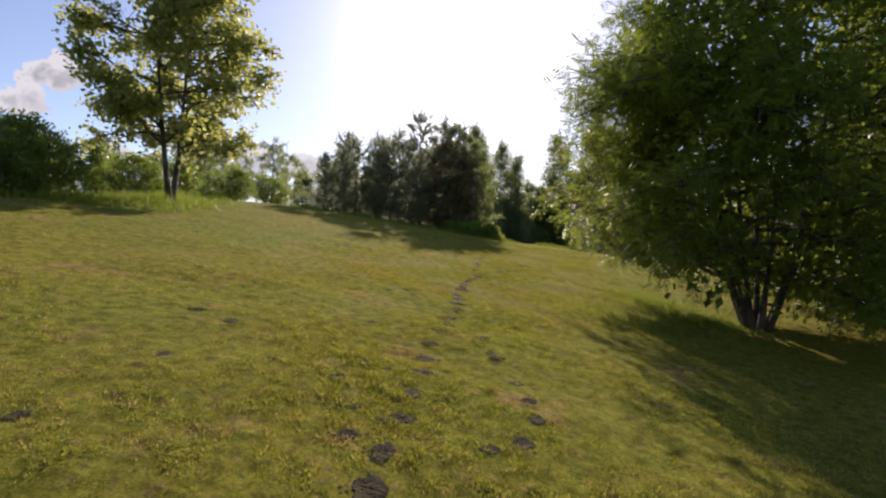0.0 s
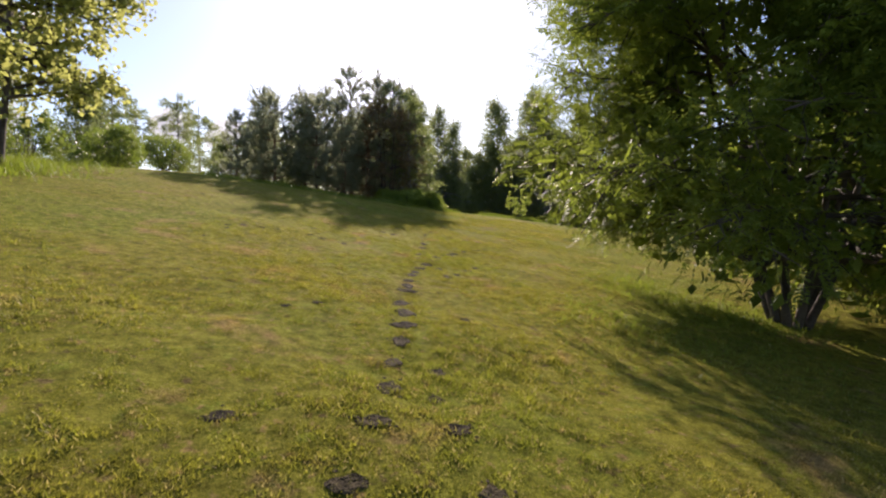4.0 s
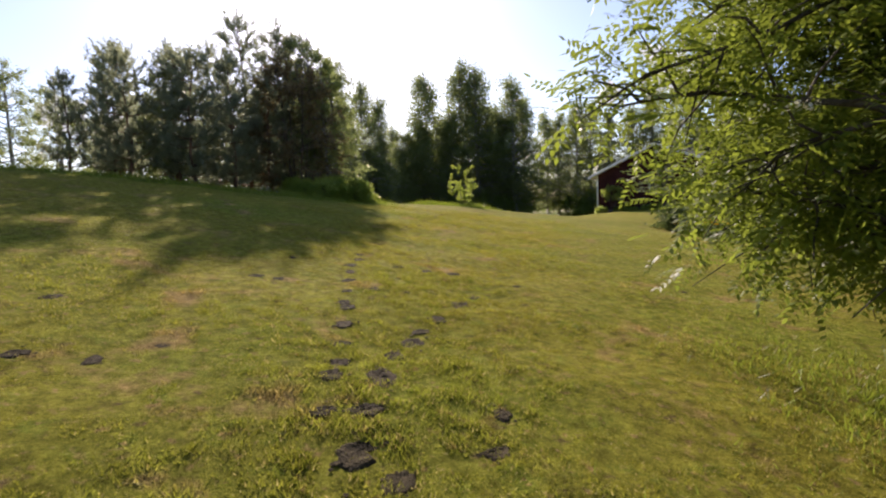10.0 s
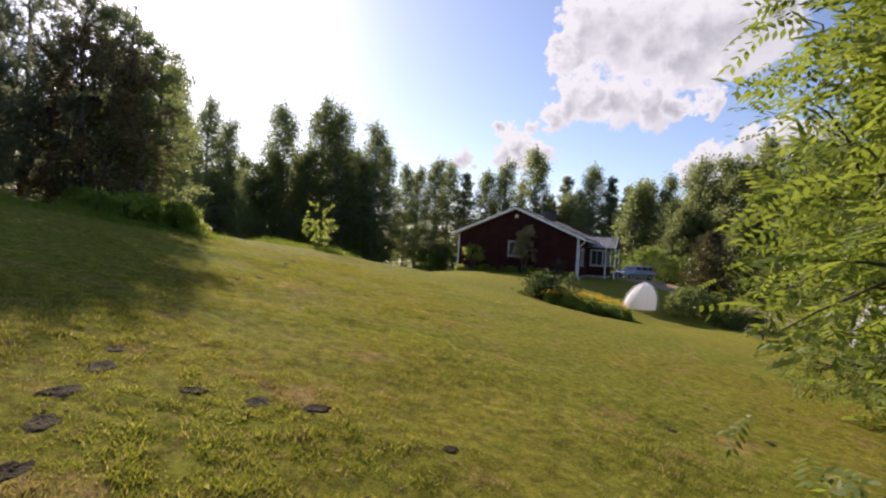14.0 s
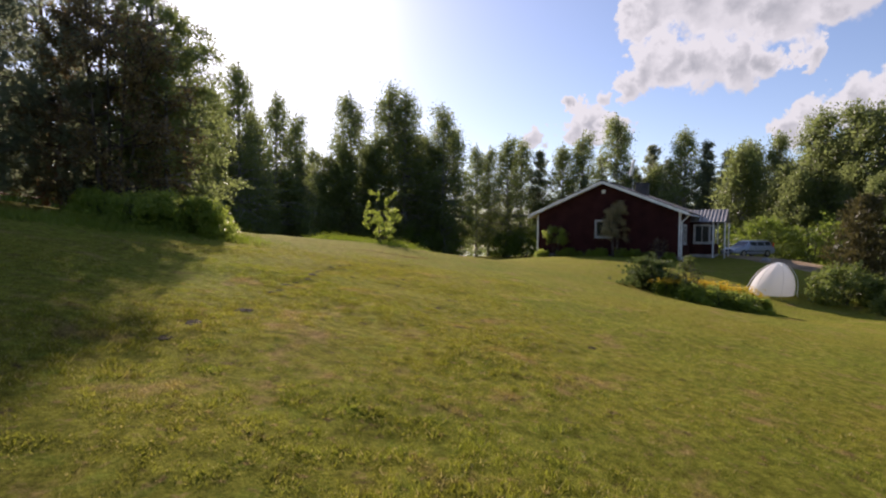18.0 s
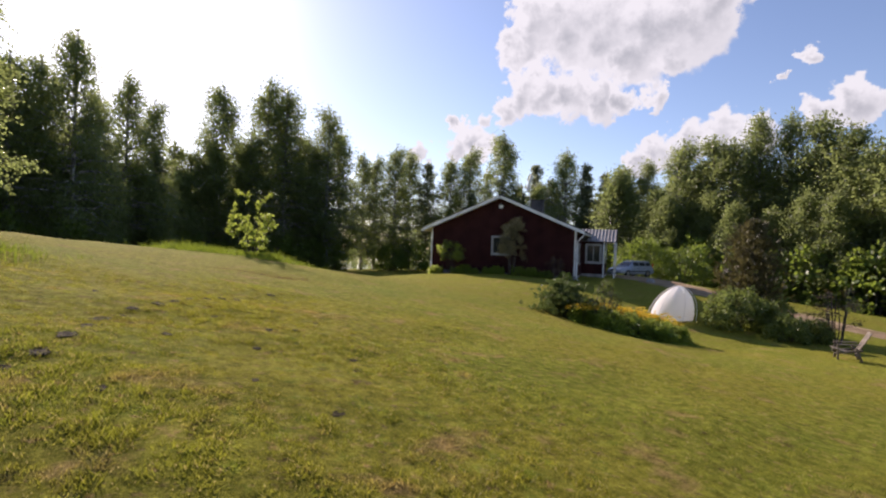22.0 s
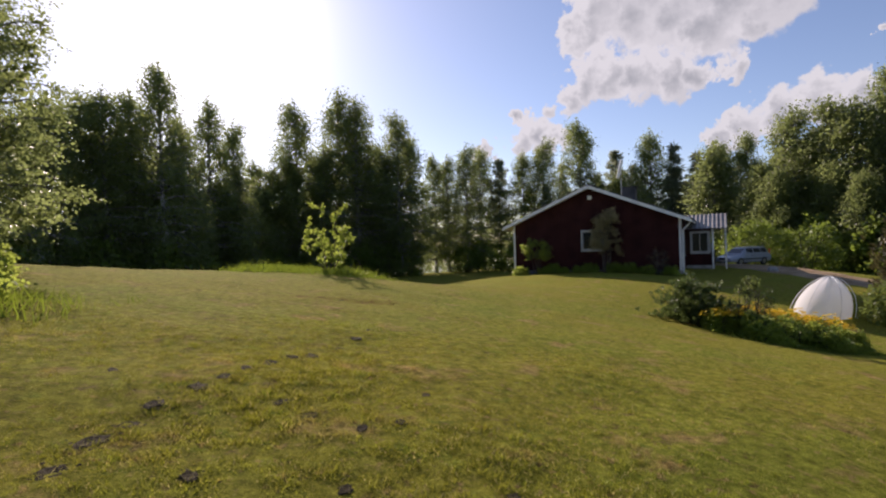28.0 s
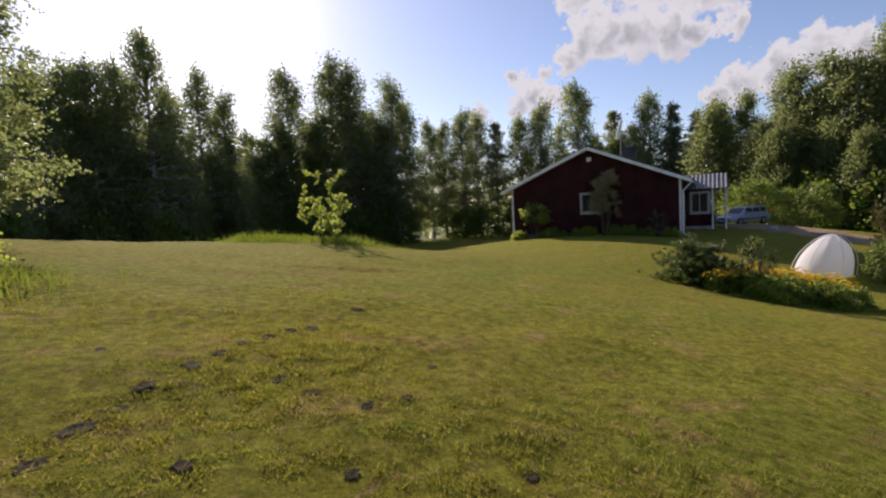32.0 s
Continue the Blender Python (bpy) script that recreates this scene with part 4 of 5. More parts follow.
def forest_tree(x, y, h, k):
    """A tree of the wood at its place and height; k picks birch, thin birch, spruce or pine."""
    if k in (0, 1):
        h *= 1.12
        n = 0 if h > 22 else 1 if h > 18 else 2
        src, own = birches[n], (24, 20, 16)[n]
    elif k == 2:
        src, own = (spruces[0], 22) if h > 19 else (spruces[1], 17)
    else:
        src, own = farpine, 22
    again(src, x, y, wood.uniform(0, 360), h / own * (1.0 if k != 1 else 0.8), sink=0.15, tall=1.0 if k != 1 else 1.25)


# Leading trees of the skyline: place, height, kind.
SHORE = [(-3.5, 79.7, 17.1, 0), (-1.5, 83.9, 19.2, 0), (0.8, 82.2, 19.7, 0), (2.9, 86.3, 21.3, 0), (5.7, 82.4, 23.4, 1), (7.8, 88.3, 19.9, 1), (11.3, 94.1, 23.9, 1), (14.8, 97.8, 22.5, 1),
         (25.6, 108.0, 28.7, 0), (34.0, 109.9, 31.5, 0), (36.2, 107.0, 29.6, 0), (42.8, 104.3, 27.4, 0), (46.6, 106.9, 24.6, 1)]
BACK = [(51.5, 106.7, 21.4, 1), (54.8, 107.1, 21.4, 1), (58.1, 105.1, 23.3, 0), (62.5, 107.0, 23.2, 0), (67.0, 98.7, 21.4, 0), (68.8, 94.6, 23.2, 0), (72.6, 93.8, 20.7, 2), (67.7, 84.7, 24.2, 0),
        (74.7, 83.0, 20.9, 3), (70.5, 75.6, 17.1, 2), (68.8, 71.3, 19.8, 0), (69.1, 67.6, 18.7, 2), (67.3, 63.1, 16.5, 2), (65.0, 59.3, 15.1, 0)]
YARD = [(68.0, 52.0, 17.9, 0), (67.7, 48.1, 17.8, 0), (66.7, 45.5, 16.9, 0), (67.7, 43.1, 20.0, 1), (68.7, 40.3, 19.8, 1), (67.6, 37.1, 18.6, 0), (66.2, 34.5, 16.9, 0), (64.7, 32.0, 14.9, 0), (63.1, 29.9, 13.9, 0), (60.5, 25.0, 14.0, 0), (59.0, 20.0, 13.5, 0)]
HILL = [(-25.0, 51.0, 11.0, 0), (-31.0, 53.0, 8.5, 2), (-34.0, 50.0, 8.0, 0), (-40.0, 48.0, 9.0, 0), (-28.0, 58.0, 9.0, 0)]
for rows in (SHORE, BACK, YARD, HILL):
    for x, y, h, k in rows:
        forest_tree(x, y, h, k)


def row_of_trees(points, count, jitter, lo, hi, kinds):
    """Lesser trees strung along a line of the plan."""
    pts = np.array(points, float)
    seg = np.r_[0, np.cumsum(np.linalg.norm(np.diff(pts, axis=0), axis=1))]
    for i in range(count):
        s = seg[-1] * (i + wood.random() * 0.8) / count
        x, y = (float(np.interp(s, seg, pts[:, c]) + wood.normal(0, jitter)) for c in range(2))
        forest_tree(x, y, wood.uniform(lo, hi), kinds[int(wood.integers(0, len(kinds)))])


row_of_trees([(-26, 92), (-8, 90), (2, 92)], 8, 2.0, 14, 19, (0, 0, 2))
row_of_trees([(0, 88), (8, 92), (16, 100)], 8, 1.0, 14, 18, (0, 0, 2))
row_of_trees([(18, 108), (32, 111), (46, 109)], 9, 1.5, 18, 24, (0, 0, 2))
row_of_trees([(66, 96), (74, 80), (70, 62)], 9, 2.0, 13, 17, (0, 2, 2))
row_of_trees([(72, 58), (74, 44), (70, 30), (62, 10)], 14, 1.5, 12, 16, (0, 0, 0, 2))
row_of_trees([(64, 56), (62, 44), (60, 33)], 8, 1.2, 8, 12, (0, 0, 1))
row_of_trees([(71, 63), (74, 53), (73, 46)], 8, 1.2, 15, 18, (0, 0, 1, 2))
# brush under the wood's edge
brush = plant_thing("woodland_brush", broadleaf(R(81), 5.5, 3.6, 0.2, stems=8, limbs=44, twigs=8, per_twig=10, leaf=0.42, shape=0.5, spread=0.4, fill=0.95, low=0.2, twiggy=False),
                    BARK, SHRUB, "dark undergrowth at the foot of the wood", "brush", stem="stem", group="brush", at=(0.0, 80.0))
for x, y, s in ((-5, 79, 1.0), (5, 81, 1.1), (-10, 80, 1.0), (9, 86, 1.0), (-16, 84, 1.3), (20, 104, 1.2), (25, 105, 1.0), (30, 104.5, 1.1), (35, 105, 1.2), (40, 104, 1.1), (44, 103, 0.9), (17, 98, 0.8), (56, 103, 1.0), (61, 103, 1.2), (65, 97, 1.2), (67, 91, 1.2), (66, 81, 1.2),
                (67, 75, 1.2), (65, 69, 1.3), (64, 63, 1.3), (64, 57, 1.2), (63, 51, 1.1), (62, 46, 1.2), (61, 41, 1.1), (61, 36, 1.1), (60, 31, 1.1), (57, 26, 1.0), (55, 20, 1.2), (53, 14, 1.2), (52, 7, 1.2)):
    again(brush, x, y, wood.uniform(0, 360), s * 0.9)

# woods on the far shore, too far to tell tree from tree
fw = R(85)
n = 420
az, dist = np.radians(fw.uniform(-75, 95, n)), fw.uniform(185, 240, n)
h = fw.uniform(11, 19, n)
cx, cy = 5 + dist * np.sin(az), 20 + dist * np.cos(az)
u = np.repeat(np.arange(n), 34)
v01 = fw.random(len(u)) ** 1.3
rad = 3.6 * (1 - v01) ** 0.7
th = fw.uniform(0, 6.28, len(u))
p = np.stack([cx[u] + rad * np.cos(th), cy[u] + rad * np.sin(th), -3.2 + h[u] * v01], 1)
lv, lf = diamonds(p, unit(fw.normal(0, 0.6, p.shape) + np.array([0, 0, 0.6])), fw.uniform(1.6, 3.2, len(u)), 0.8, fw, 0.1)
tagged(new("far_woods", mesh_of("far_woods", lv, lf, BIRCH)), "hazy mixed woods along the far lake shore", "woods", kind="stuff")

# lake behind the trees
v, f = grid_sheet(np.array([-400, -50, 0, 30, 60, 200, 400]), np.array([108, 130, 200, 270]))
v[:, 2] = -3.3
water = tagged(new("water", mesh_of("water", v, f, WATER, True)), "pale lake water behind the trees", "lake", kind="structure")


# ---- house ----
HX, HY = Vector((-0.518, 0.855, 0)), Vector((0.855, 0.518, 0))
H0 = 0.12
HM = Matrix(((HX.x, HY.x, 0, 33.5), (HX.y, HY.y, 0, 42.0), (0, 0, 1, H0), (0, 0, 0, 1)))
WIDE, DEEP, EAVE, RIDGE = 11.0, 13.0, 3.55, 5.85
house = tagged(new("house"), "single-storey dark red wooden house with white trim", "house")
house.matrix_basis = HM


def wall_with_holes(x0, x1, z0, z1, holes, thick):
    """An upright panel in the xz plane from blocks round rectangular holes (x0, x1, z0, z1)."""
    bm = bmesh.new()
    xs = sorted({x0, x1, *(h[0] for h in holes), *(h[1] for h in holes)})
    zs = sorted({z0, z1, *(h[2] for h in holes), *(h[3] for h in holes)})
    for a, b in zip(xs, xs[1:]):
        for c, d in zip(zs, zs[1:]):
            if not any(h[0] <= a and b <= h[1] and h[2] <= c and d <= h[3] for h in holes):
                box((b - a, thick, d - c), ((a + b) / 2, thick / 2, (c + d) / 2), bm=bm)
    bmesh.ops.remove_doubles(bm, verts=bm.verts[:], dist=1e-4)
    return bm


GW = (4.8, 6.05, 1.75, 2.95)
part("gable_wall", wall_with_holes(0, WIDE, 0.35, EAVE, [GW], 0.18), REDWOOD, house)
bm = bmesh.new()
tri = [(0, EAVE), (WIDE, EAVE), (WIDE / 2, RIDGE)]
a = [bm.verts.new((x, 0.0, z)) for x, z in tri]
b = [bm.verts.new((x, 0.18, z)) for x, z in tri]
bm.faces.new(a[::-1]), bm.faces.new(b)
for i in range(3):
    bm.faces.new((a[i], a[(i + 1) % 3], b[(i + 1) % 3], b[i]))
part("gable_top", bm, REDWOOD, house)
part("back_wall", box((WIDE, 0.18, EAVE - 0.35), (WIDE / 2, DEEP - 0.09, (EAVE + 0.35) / 2)), REDWOOD, house)
part("side_wall", box((0.18, DEEP - 0.36, EAVE - 0.35), (WIDE - 0.09, DEEP / 2, (EAVE + 0.35) / 2)), REDWOOD, house)
SW = [(1.2, 2.4, 1.3, 2.6), (9.0, 10.4, 1.3, 2.6)]
part("side_wall", wall_with_holes(0.18, DEEP - 0.18, 0.35, EAVE, SW, 0.18), REDWOOD, house, m=pose(0.18, 0, 0, 0, 0, 90))
part("plinth", box((WIDE - 0.1, DEEP - 0.1, 1.3), (WIDE / 2, DEEP / 2, -0.3), 0.01), PLINTH, house, "grey concrete plinth")
# cladding boards of the gable
bm0 = box((0.022, 0.018, 1.0), (0, 0, 0.5))
batten_mesh = bpy.data.meshes.new("batten")
bm0.to_mesh(batten_mesh)
bm0.free()
batten_mesh.materials.append(REDWOOD)
for i in range(1, 44):
    x = WIDE * i / 44
    top = EAVE + (RIDGE - EAVE) * (1 - abs(x - WIDE / 2) / (WIDE / 2)) - 0.1
    spans = [(0.36, top)]
    if GW[0] - 0.1 < x < GW[1] + 0.1:
        spans = [(0.36, GW[2] - 0.1), (GW[3] + 0.1, top)]
    for lo, hi in spans:
        o = new("batten", batten_mesh)
        o.parent, o.matrix_basis = house, Matrix.Translation((x, -0.008, lo)) @ Matrix.Diagonal((1, 1, hi - lo, 1))
# roof: two slabs with overhang, ridge cap and white verge boards
slope = math.atan2(RIDGE - EAVE, WIDE / 2)
run = (WIDE / 2 + 0.55) / math.cos(slope)
for sg in (-1, 1):
    mt = Matrix.Translation((WIDE / 2, 0, RIDGE)) @ pose(0, 0, 0, 0, math.degrees(slope) * sg, 0)
    part("roof_slope", box((run, DEEP + 1.0, 0.14), (sg * run / 2, DEEP / 2, 0.13), 0.01), ROOF, house, "dark felt roof slope", m=mt)
    for y in (-0.5, DEEP + 0.5):
        part("verge_board", box((run, 0.03, 0.2), (sg * run / 2, y + (-0.017 if y < 0 else 0.017), 0.06), 0.005), WHITE, house, "white verge board", m=mt)
    part("soffit", box((run - 0.02, DEEP + 0.94, 0.03), (sg * run / 2, DEEP / 2, 0.04)), WHITE, house, m=mt)
    part("gutter", rod((sg * (run + 0.05), -0.5, 0.03), (sg * (run + 0.05), DEEP + 0.5, 0.03), 0.06), WHITE, house, "white gutter", m=mt)
part("ridge_cap", box((0.3, DEEP + 1.0, 0.05), (WIDE / 2, DEEP / 2, RIDGE + 0.2), 0.02), ROOF, house)
for x in (0.07, WIDE - 0.07):
    part("corner_board", box((0.12, 0.03, EAVE - 0.35), (x, -0.018, (EAVE + 0.35) / 2), 0.004), WHITE, house, "white corner board")
part("corner_board", box((0.03, 0.1, EAVE - 0.35), (-0.018, 0.08, (EAVE + 0.35) / 2), 0.004), WHITE, house, "white corner board")
# downpipe with a bent neck
bm = rod((-0.55, -0.2, EAVE - 0.18), (-0.5, -0.2, EAVE - 0.35), 0.045)
rod((-0.5, -0.2, EAVE - 0.35), (-0.1, -0.12, EAVE - 0.75), 0.045, bm=bm)
rod((-0.1, -0.12, EAVE - 0.75), (-0.1, -0.12, 0.2), 0.045, bm=bm)
rod((-0.1, -0.12, 0.2), (-0.25, -0.3, 0.08), 0.045, bm=bm)
part("downpipe", bm, WHITE, house, "white downpipe")
part("vent", box((0.28, 0.04, 0.26), (5.5, -0.03, 5.22), 0.005), WHITE, house, "white louvred vent")
chim = part("chimney", box((0.95, 0.7, 1.3), (3.6, 4.2, 5.42), 0.02), PLINTH, house, "dark sheet-clad chimney")
chim.data.materials[0] = ROOF
part("chimney_cap", box((1.1, 0.85, 0.07), (3.6, 4.2, 6.1), 0.01), ROOF, house)


def window(parent, w, h, m, bars=1):
    """A white framed window in a wall hole, its face at y = 0."""
    win = new("window")
    win.parent, win.matrix_basis = parent, m
    for n, sz, at in (("casing", (w + 0.2, 0.03, 0.1), (0, -0.02, h / 2 + 0.05)), ("casing", (w + 0.2, 0.03, 0.1), (0, -0.02, -h / 2 - 0.05)), ("casing", (0.1, 0.03, h), (-w / 2 - 0.05, -0.02, 0)), ("casing", (0.1, 0.03, h), (w / 2 + 0.05, -0.02, 0)),
                      ("frame", (w, 0.06, 0.05), (0, 0.05, h / 2 - 0.025)), ("frame", (w, 0.06, 0.05), (0, 0.05, -h / 2 + 0.025)), ("frame", (0.05, 0.06, h - 0.1), (-w / 2 + 0.025, 0.05, 0)), ("frame", (0.05, 0.06, h - 0.1), (w / 2 - 0.025, 0.05, 0)),
                      ("sill", (w + 0.24, 0.12, 0.04), (0, -0.05, -h / 2 - 0.12))):
        part(n, box(sz, at, 0.004), GREYWHITE, win)
    for i in range(bars):
        x = -w / 2 + w * (i + 1) / (bars + 1)
        part("glazing_bar", box((0.05, 0.05, h - 0.1), (x, 0.05, 0), 0.004), GREYWHITE, win)
    for i in range(bars + 1):
        pw = w / (bars + 1)
        part("pane", box((pw - 0.05, 0.012, h - 0.1), (-w / 2 + pw * (i + 0.5), 0.07, 0)), GLASS, win)
    # added dark sheet behind the panes, standing for the unlit room
    part("dark_backing", box((w - 0.02, 0.02, h - 0.02), (0, 0.14, 0)), DARK, win)
    return win


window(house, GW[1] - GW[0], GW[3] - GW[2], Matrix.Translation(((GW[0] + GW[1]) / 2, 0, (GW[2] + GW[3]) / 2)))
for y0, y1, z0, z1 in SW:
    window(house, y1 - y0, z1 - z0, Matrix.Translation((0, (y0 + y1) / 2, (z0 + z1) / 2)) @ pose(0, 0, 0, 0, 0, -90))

# glazed porch on the long side
porch = new("porch")
porch.parent, porch.matrix_basis = house, Matrix.Translation((0, 4.2, 0))
PW, PD = 3.2, 1.7
part("porch_floor", box((PD, PW, 0.25), (-PD / 2, PW / 2, 0.3), 0.01), PLINTH, porch)
for y in (0.04, PW - 0.04):
    part("porch_wall", box((PD, 0.08, 0.8), (-PD / 2, y, 0.83)), REDWOOD, porch)
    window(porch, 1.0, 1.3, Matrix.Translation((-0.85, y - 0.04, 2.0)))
    part("porch_lintel", box((PD, 0.1, 0.2), (-PD / 2, y, 2.83)), REDWOOD, porch)
part("porch_wall", box((0.08, PW - 0.16, 0.8), (-PD + 0.04, PW / 2, 0.83)), REDWOOD, porch)
for x, y in ((-PD + 0.08, 0.04), (-PD + 0.08, PW - 0.04), (-PD - 0.7, 0.04), (-PD - 0.7, PW - 0.04)):
    part("post", box((0.1, 0.1, 2.75), (x, y - 0.03, 1.55), 0.01), WHITE, porch, "white porch post")
rs = math.atan2(1.0, PW / 2 + 0.3)
rr = (PW / 2 + 0.35) / math.cos(rs)
for sg in (-1, 1):
    bm = bmesh.new()
    n = 44
    up = [[bm.verts.new((-PD - 0.8 + (PD + 1.1) * i / n, sg * v, 0.028 * math.sin(i * 2 * math.pi / 4) + dz)) for i in range(n + 1)] for v, dz in ((0, 0.0), (rr, 0.0), (rr, -0.02), (0, -0.02))]
    for k in range(4):
        for i in range(n):
            q, r = up[k], up[(k + 1) % 4]
            bm.faces.new((q[i], q[i + 1], r[i + 1], r[i]))
    part("porch_roof_sheet", bm, PORCHROOF, porch, "pale corrugated porch roof", m=Matrix.Translation((0, PW / 2, 3.95)) @ pose(0, 0, 0, -math.degrees(rs) * sg, 0, 0))
bm = bmesh.new()
vs = [bm.verts.new(p) for p in ((-PD, -0.1, 2.95), (-PD, PW + 0.1, 2.95), (-PD, PW / 2, 3.9), (-PD + 0.06, -0.1, 2.95), (-PD + 0.06, PW + 0.1, 2.95), (-PD + 0.06, PW / 2, 3.9))]
bm.faces.new(vs[:3]), bm.faces.new(vs[3:][::-1])
for i in range(3):
    bm.faces.new((vs[i], vs[i + 3], vs[(i + 1) % 3 + 3], vs[(i + 1) % 3]))
part("porch_gable", bm, WHITE, porch)

# aerial on the roof
aerial = tagged(new("roof_aerial"), "white panel aerial on a thin roof mast", "aerial")
aerial.matrix_basis = HM @ Matrix.Translation((3.7, 1.5, RIDGE - 0.78))
part("mast", rod((0, 0, 0), (0, 0, 1.9), 0.025), METAL, aerial)
part("boom", rod((-0.1, 0, 1.75), (0.75, 0, 1.7), 0.018), METAL, aerial)
part("panel", box((0.2, 0.1, 1.3), (0.05, -0.08, 2.05), 0.03, turn=pose(0, 0, 0, 0, -14, 0)), WHITE, aerial, "white aerial panel")

# plants along the gable
climber = plant_thing("rose_bush", broadleaf(R(91), 4.3, 0.95, 1.5, stems=4, limbs=36, twigs=8, per_twig=20, leaf=0.11, shape=0.9, spread=0.5, fill=0.9, low=0.4), BARK, ROSE,
                      "tall reddish-green rose bush beside the gable window", "rose bush", stem="stem", at=tuple((HM @ Vector((4.4, -0.8, 0)))[:2]))
small = plant_thing("lilac_bush", broadleaf(R(92), 2.6, 1.0, 1.1, stems=4, limbs=22, twigs=7, per_twig=18, leaf=0.1, shape=0.8, spread=0.4, fill=0.9, low=0.4), BARK, YOUNG,
                    "small leafy lilac bush against the red gable", "bush", stem="stem", at=tuple((HM @ Vector((9.0, -0.9, 0)))[:2]))
plant_thing("bare_shrub", broadleaf(R(93), 1.7, 0.7, 0.3, stems=6, limbs=20, twigs=6, per_twig=2, leaf=0.08, shape=0.8, spread=0.5, fill=0.9), BARK, DRYLEAF,
            "thin reddish shrub by the house corner", "shrub", stem="stem", at=tuple((HM @ Vector((1.2, -0.9, 0)))[:2]))
border = plant_thing("border_plant", broadleaf(R(94), 1.2, 1.15, 0.1, stems=10, limbs=40, twigs=8, per_twig=12, leaf=0.14, shape=0.55, spread=0.38, fill=0.95, low=0.2, twiggy=False, skirt=0.1),
                     BARK, YOUNG, "low green border plants along the house wall", "perennial", stem="stem", group="border plants", at=tuple((HM @ Vector((5.4, -0.7, 0)))[:2]), size=0.5)
for x in (0.6, 1.9, 3.0, 3.9, 6.2, 7.2, 8.0, 8.7, 10.2):
    p = HM @ Vector((x, -0.7, 0))
    again(border, p.x, p.y, x * 70, 0.45 + 0.12 * math.sin(x * 5), "low green border plants along the house wall")


# ---- tent ----
def dome_tent(at, turn):
    tent = tagged(new("dome_tent"), "small white dome tent pitched on the lawn", "tent")
    tent.matrix_basis = spot(at[0], at[1], turn, 1.0, 0.02)
    n, k, hgt, rad = 6, 9, 1.62, 1.18
    bm = bmesh.new()
    rings = []
    for j in range(k + 1):
        e = j / k * math.pi / 2
        rings.append([])
        for i in range(n * 4):
            a = 2 * math.pi * i / (n * 4)
            seam = abs(((i / 4) % 1) - 0.5) * 2
            r = rad * (1 - math.sin(e) ** 2.2) ** 0.58 * (0.9 + 0.1 * seam**2) * (math.cos(math.pi / n) / math.cos(((a + math.pi / n) % (2 * math.pi / n)) - math.pi / n)) ** 0.6
            up = hgt * math.sin(e) * (0.97 + 0.03 * seam)
            rings[-1].append(bm.verts.new((r * math.cos(a), r * math.sin(a) * 0.92 - 0.2 * up, up)))
    for q, r in zip(rings, rings[1:]):
        for i in range(n * 4):
            bm.faces.new((q[i], q[(i + 1) % (n * 4)], r[(i + 1) % (n * 4)], r[i]))
    bmesh.ops.remove_doubles(bm, verts=bm.verts[:], dist=0.002)
    cloth = part("cloth", bm, TENTCLOTH, tent, "white tent cloth")
    for p in cloth.data.polygons:
        p.use_smooth = True
    for i in range(3):
        a0 = math.pi * i / 3 + math.pi / 6
        bm = bmesh.new()
        pts = [Vector((math.cos(a0) * rad * 1.0 * math.copysign((1 - math.sin(e) ** 2.2) ** 0.58, math.cos(e)), math.sin(a0) * rad * 0.92 * math.copysign((1 - math.sin(e) ** 2.2) ** 0.58, math.cos(e)), hgt * 1.01 * math.sin(e))) for e in (math.pi * min(max(s / 12, 0.001), 0.999) for s in range(13))]
        pts = [p + Vector((0, -0.2 * p.z, 0)) for p in pts]
        for p, q in zip(pts, pts[1:]):
            rod(p, q, 0.012, n=6, bm=bm)
        part("pole", bm, WHITE, tent, "bent white tent pole")
    part("door_flap", box((0.02, 0.75, 0.7), (rad * 0.93, 0, 0.34), 0.01, turn=pose(0, 0, 0, 0, -22, 0)), TENTCLOTH, tent)
    for i in range(6):
        a0 = math.pi * i / 3 + math.pi / 6
        part("peg", rod((math.cos(a0) * rad * 1.03, math.sin(a0) * rad * 0.96, -0.05), (math.cos(a0) * rad * 1.06, math.sin(a0) * rad * 0.98, 0.06), 0.01, n=6), METAL, tent)


dome_tent((28.8, 32.6), 25)


# ---- garden chair ----
def garden_chair(at, turn):
    ch = tagged(new("garden_chair"), "low weathered wooden garden chair with a sloping slatted back", "chair")
    ch.matrix_basis = spot(at[0], at[1], turn, 1.05, 0.0)
    for y in (-0.3, 0.3):
        part("side_rail", box((0.8, 0.04, 0.07), (0.0, y, 0.32), 0.006, turn=pose(0, 0, 0, 0, 12, 0)), OLDWOOD, ch)
        part("front_leg", box((0.06, 0.04, 0.56), (0.3, y * 1.12, 0.28), 0.006), OLDWOOD, ch)
        part("back_leg", box((0.07, 0.04, 0.5), (-0.28, y * 1.1, 0.24), 0.006, turn=pose(0, 0, 0, 0, 20, 0)), OLDWOOD, ch)
        part("armrest", box((0.66, 0.08, 0.03), (0.02, y * 1.15, 0.58), 0.006, turn=pose(0, 0, 0, 0, 4, 0)), OLDWOOD, ch)
    for i in range(6):
        part("seat_slat", box((0.075, 0.58, 0.02), (0.4 - i * 0.095, 0, 0.39 - i * 0.02), 0.004), OLDWOOD, ch)
    for i in range(6):
        part("back_slat", box((0.022, 0.08, 0.85), (-0.42, -0.25 + i * 0.1, 0.66), 0.004, turn=pose(0, 0, 0, 0, -28, 0)), OLDWOOD, ch)
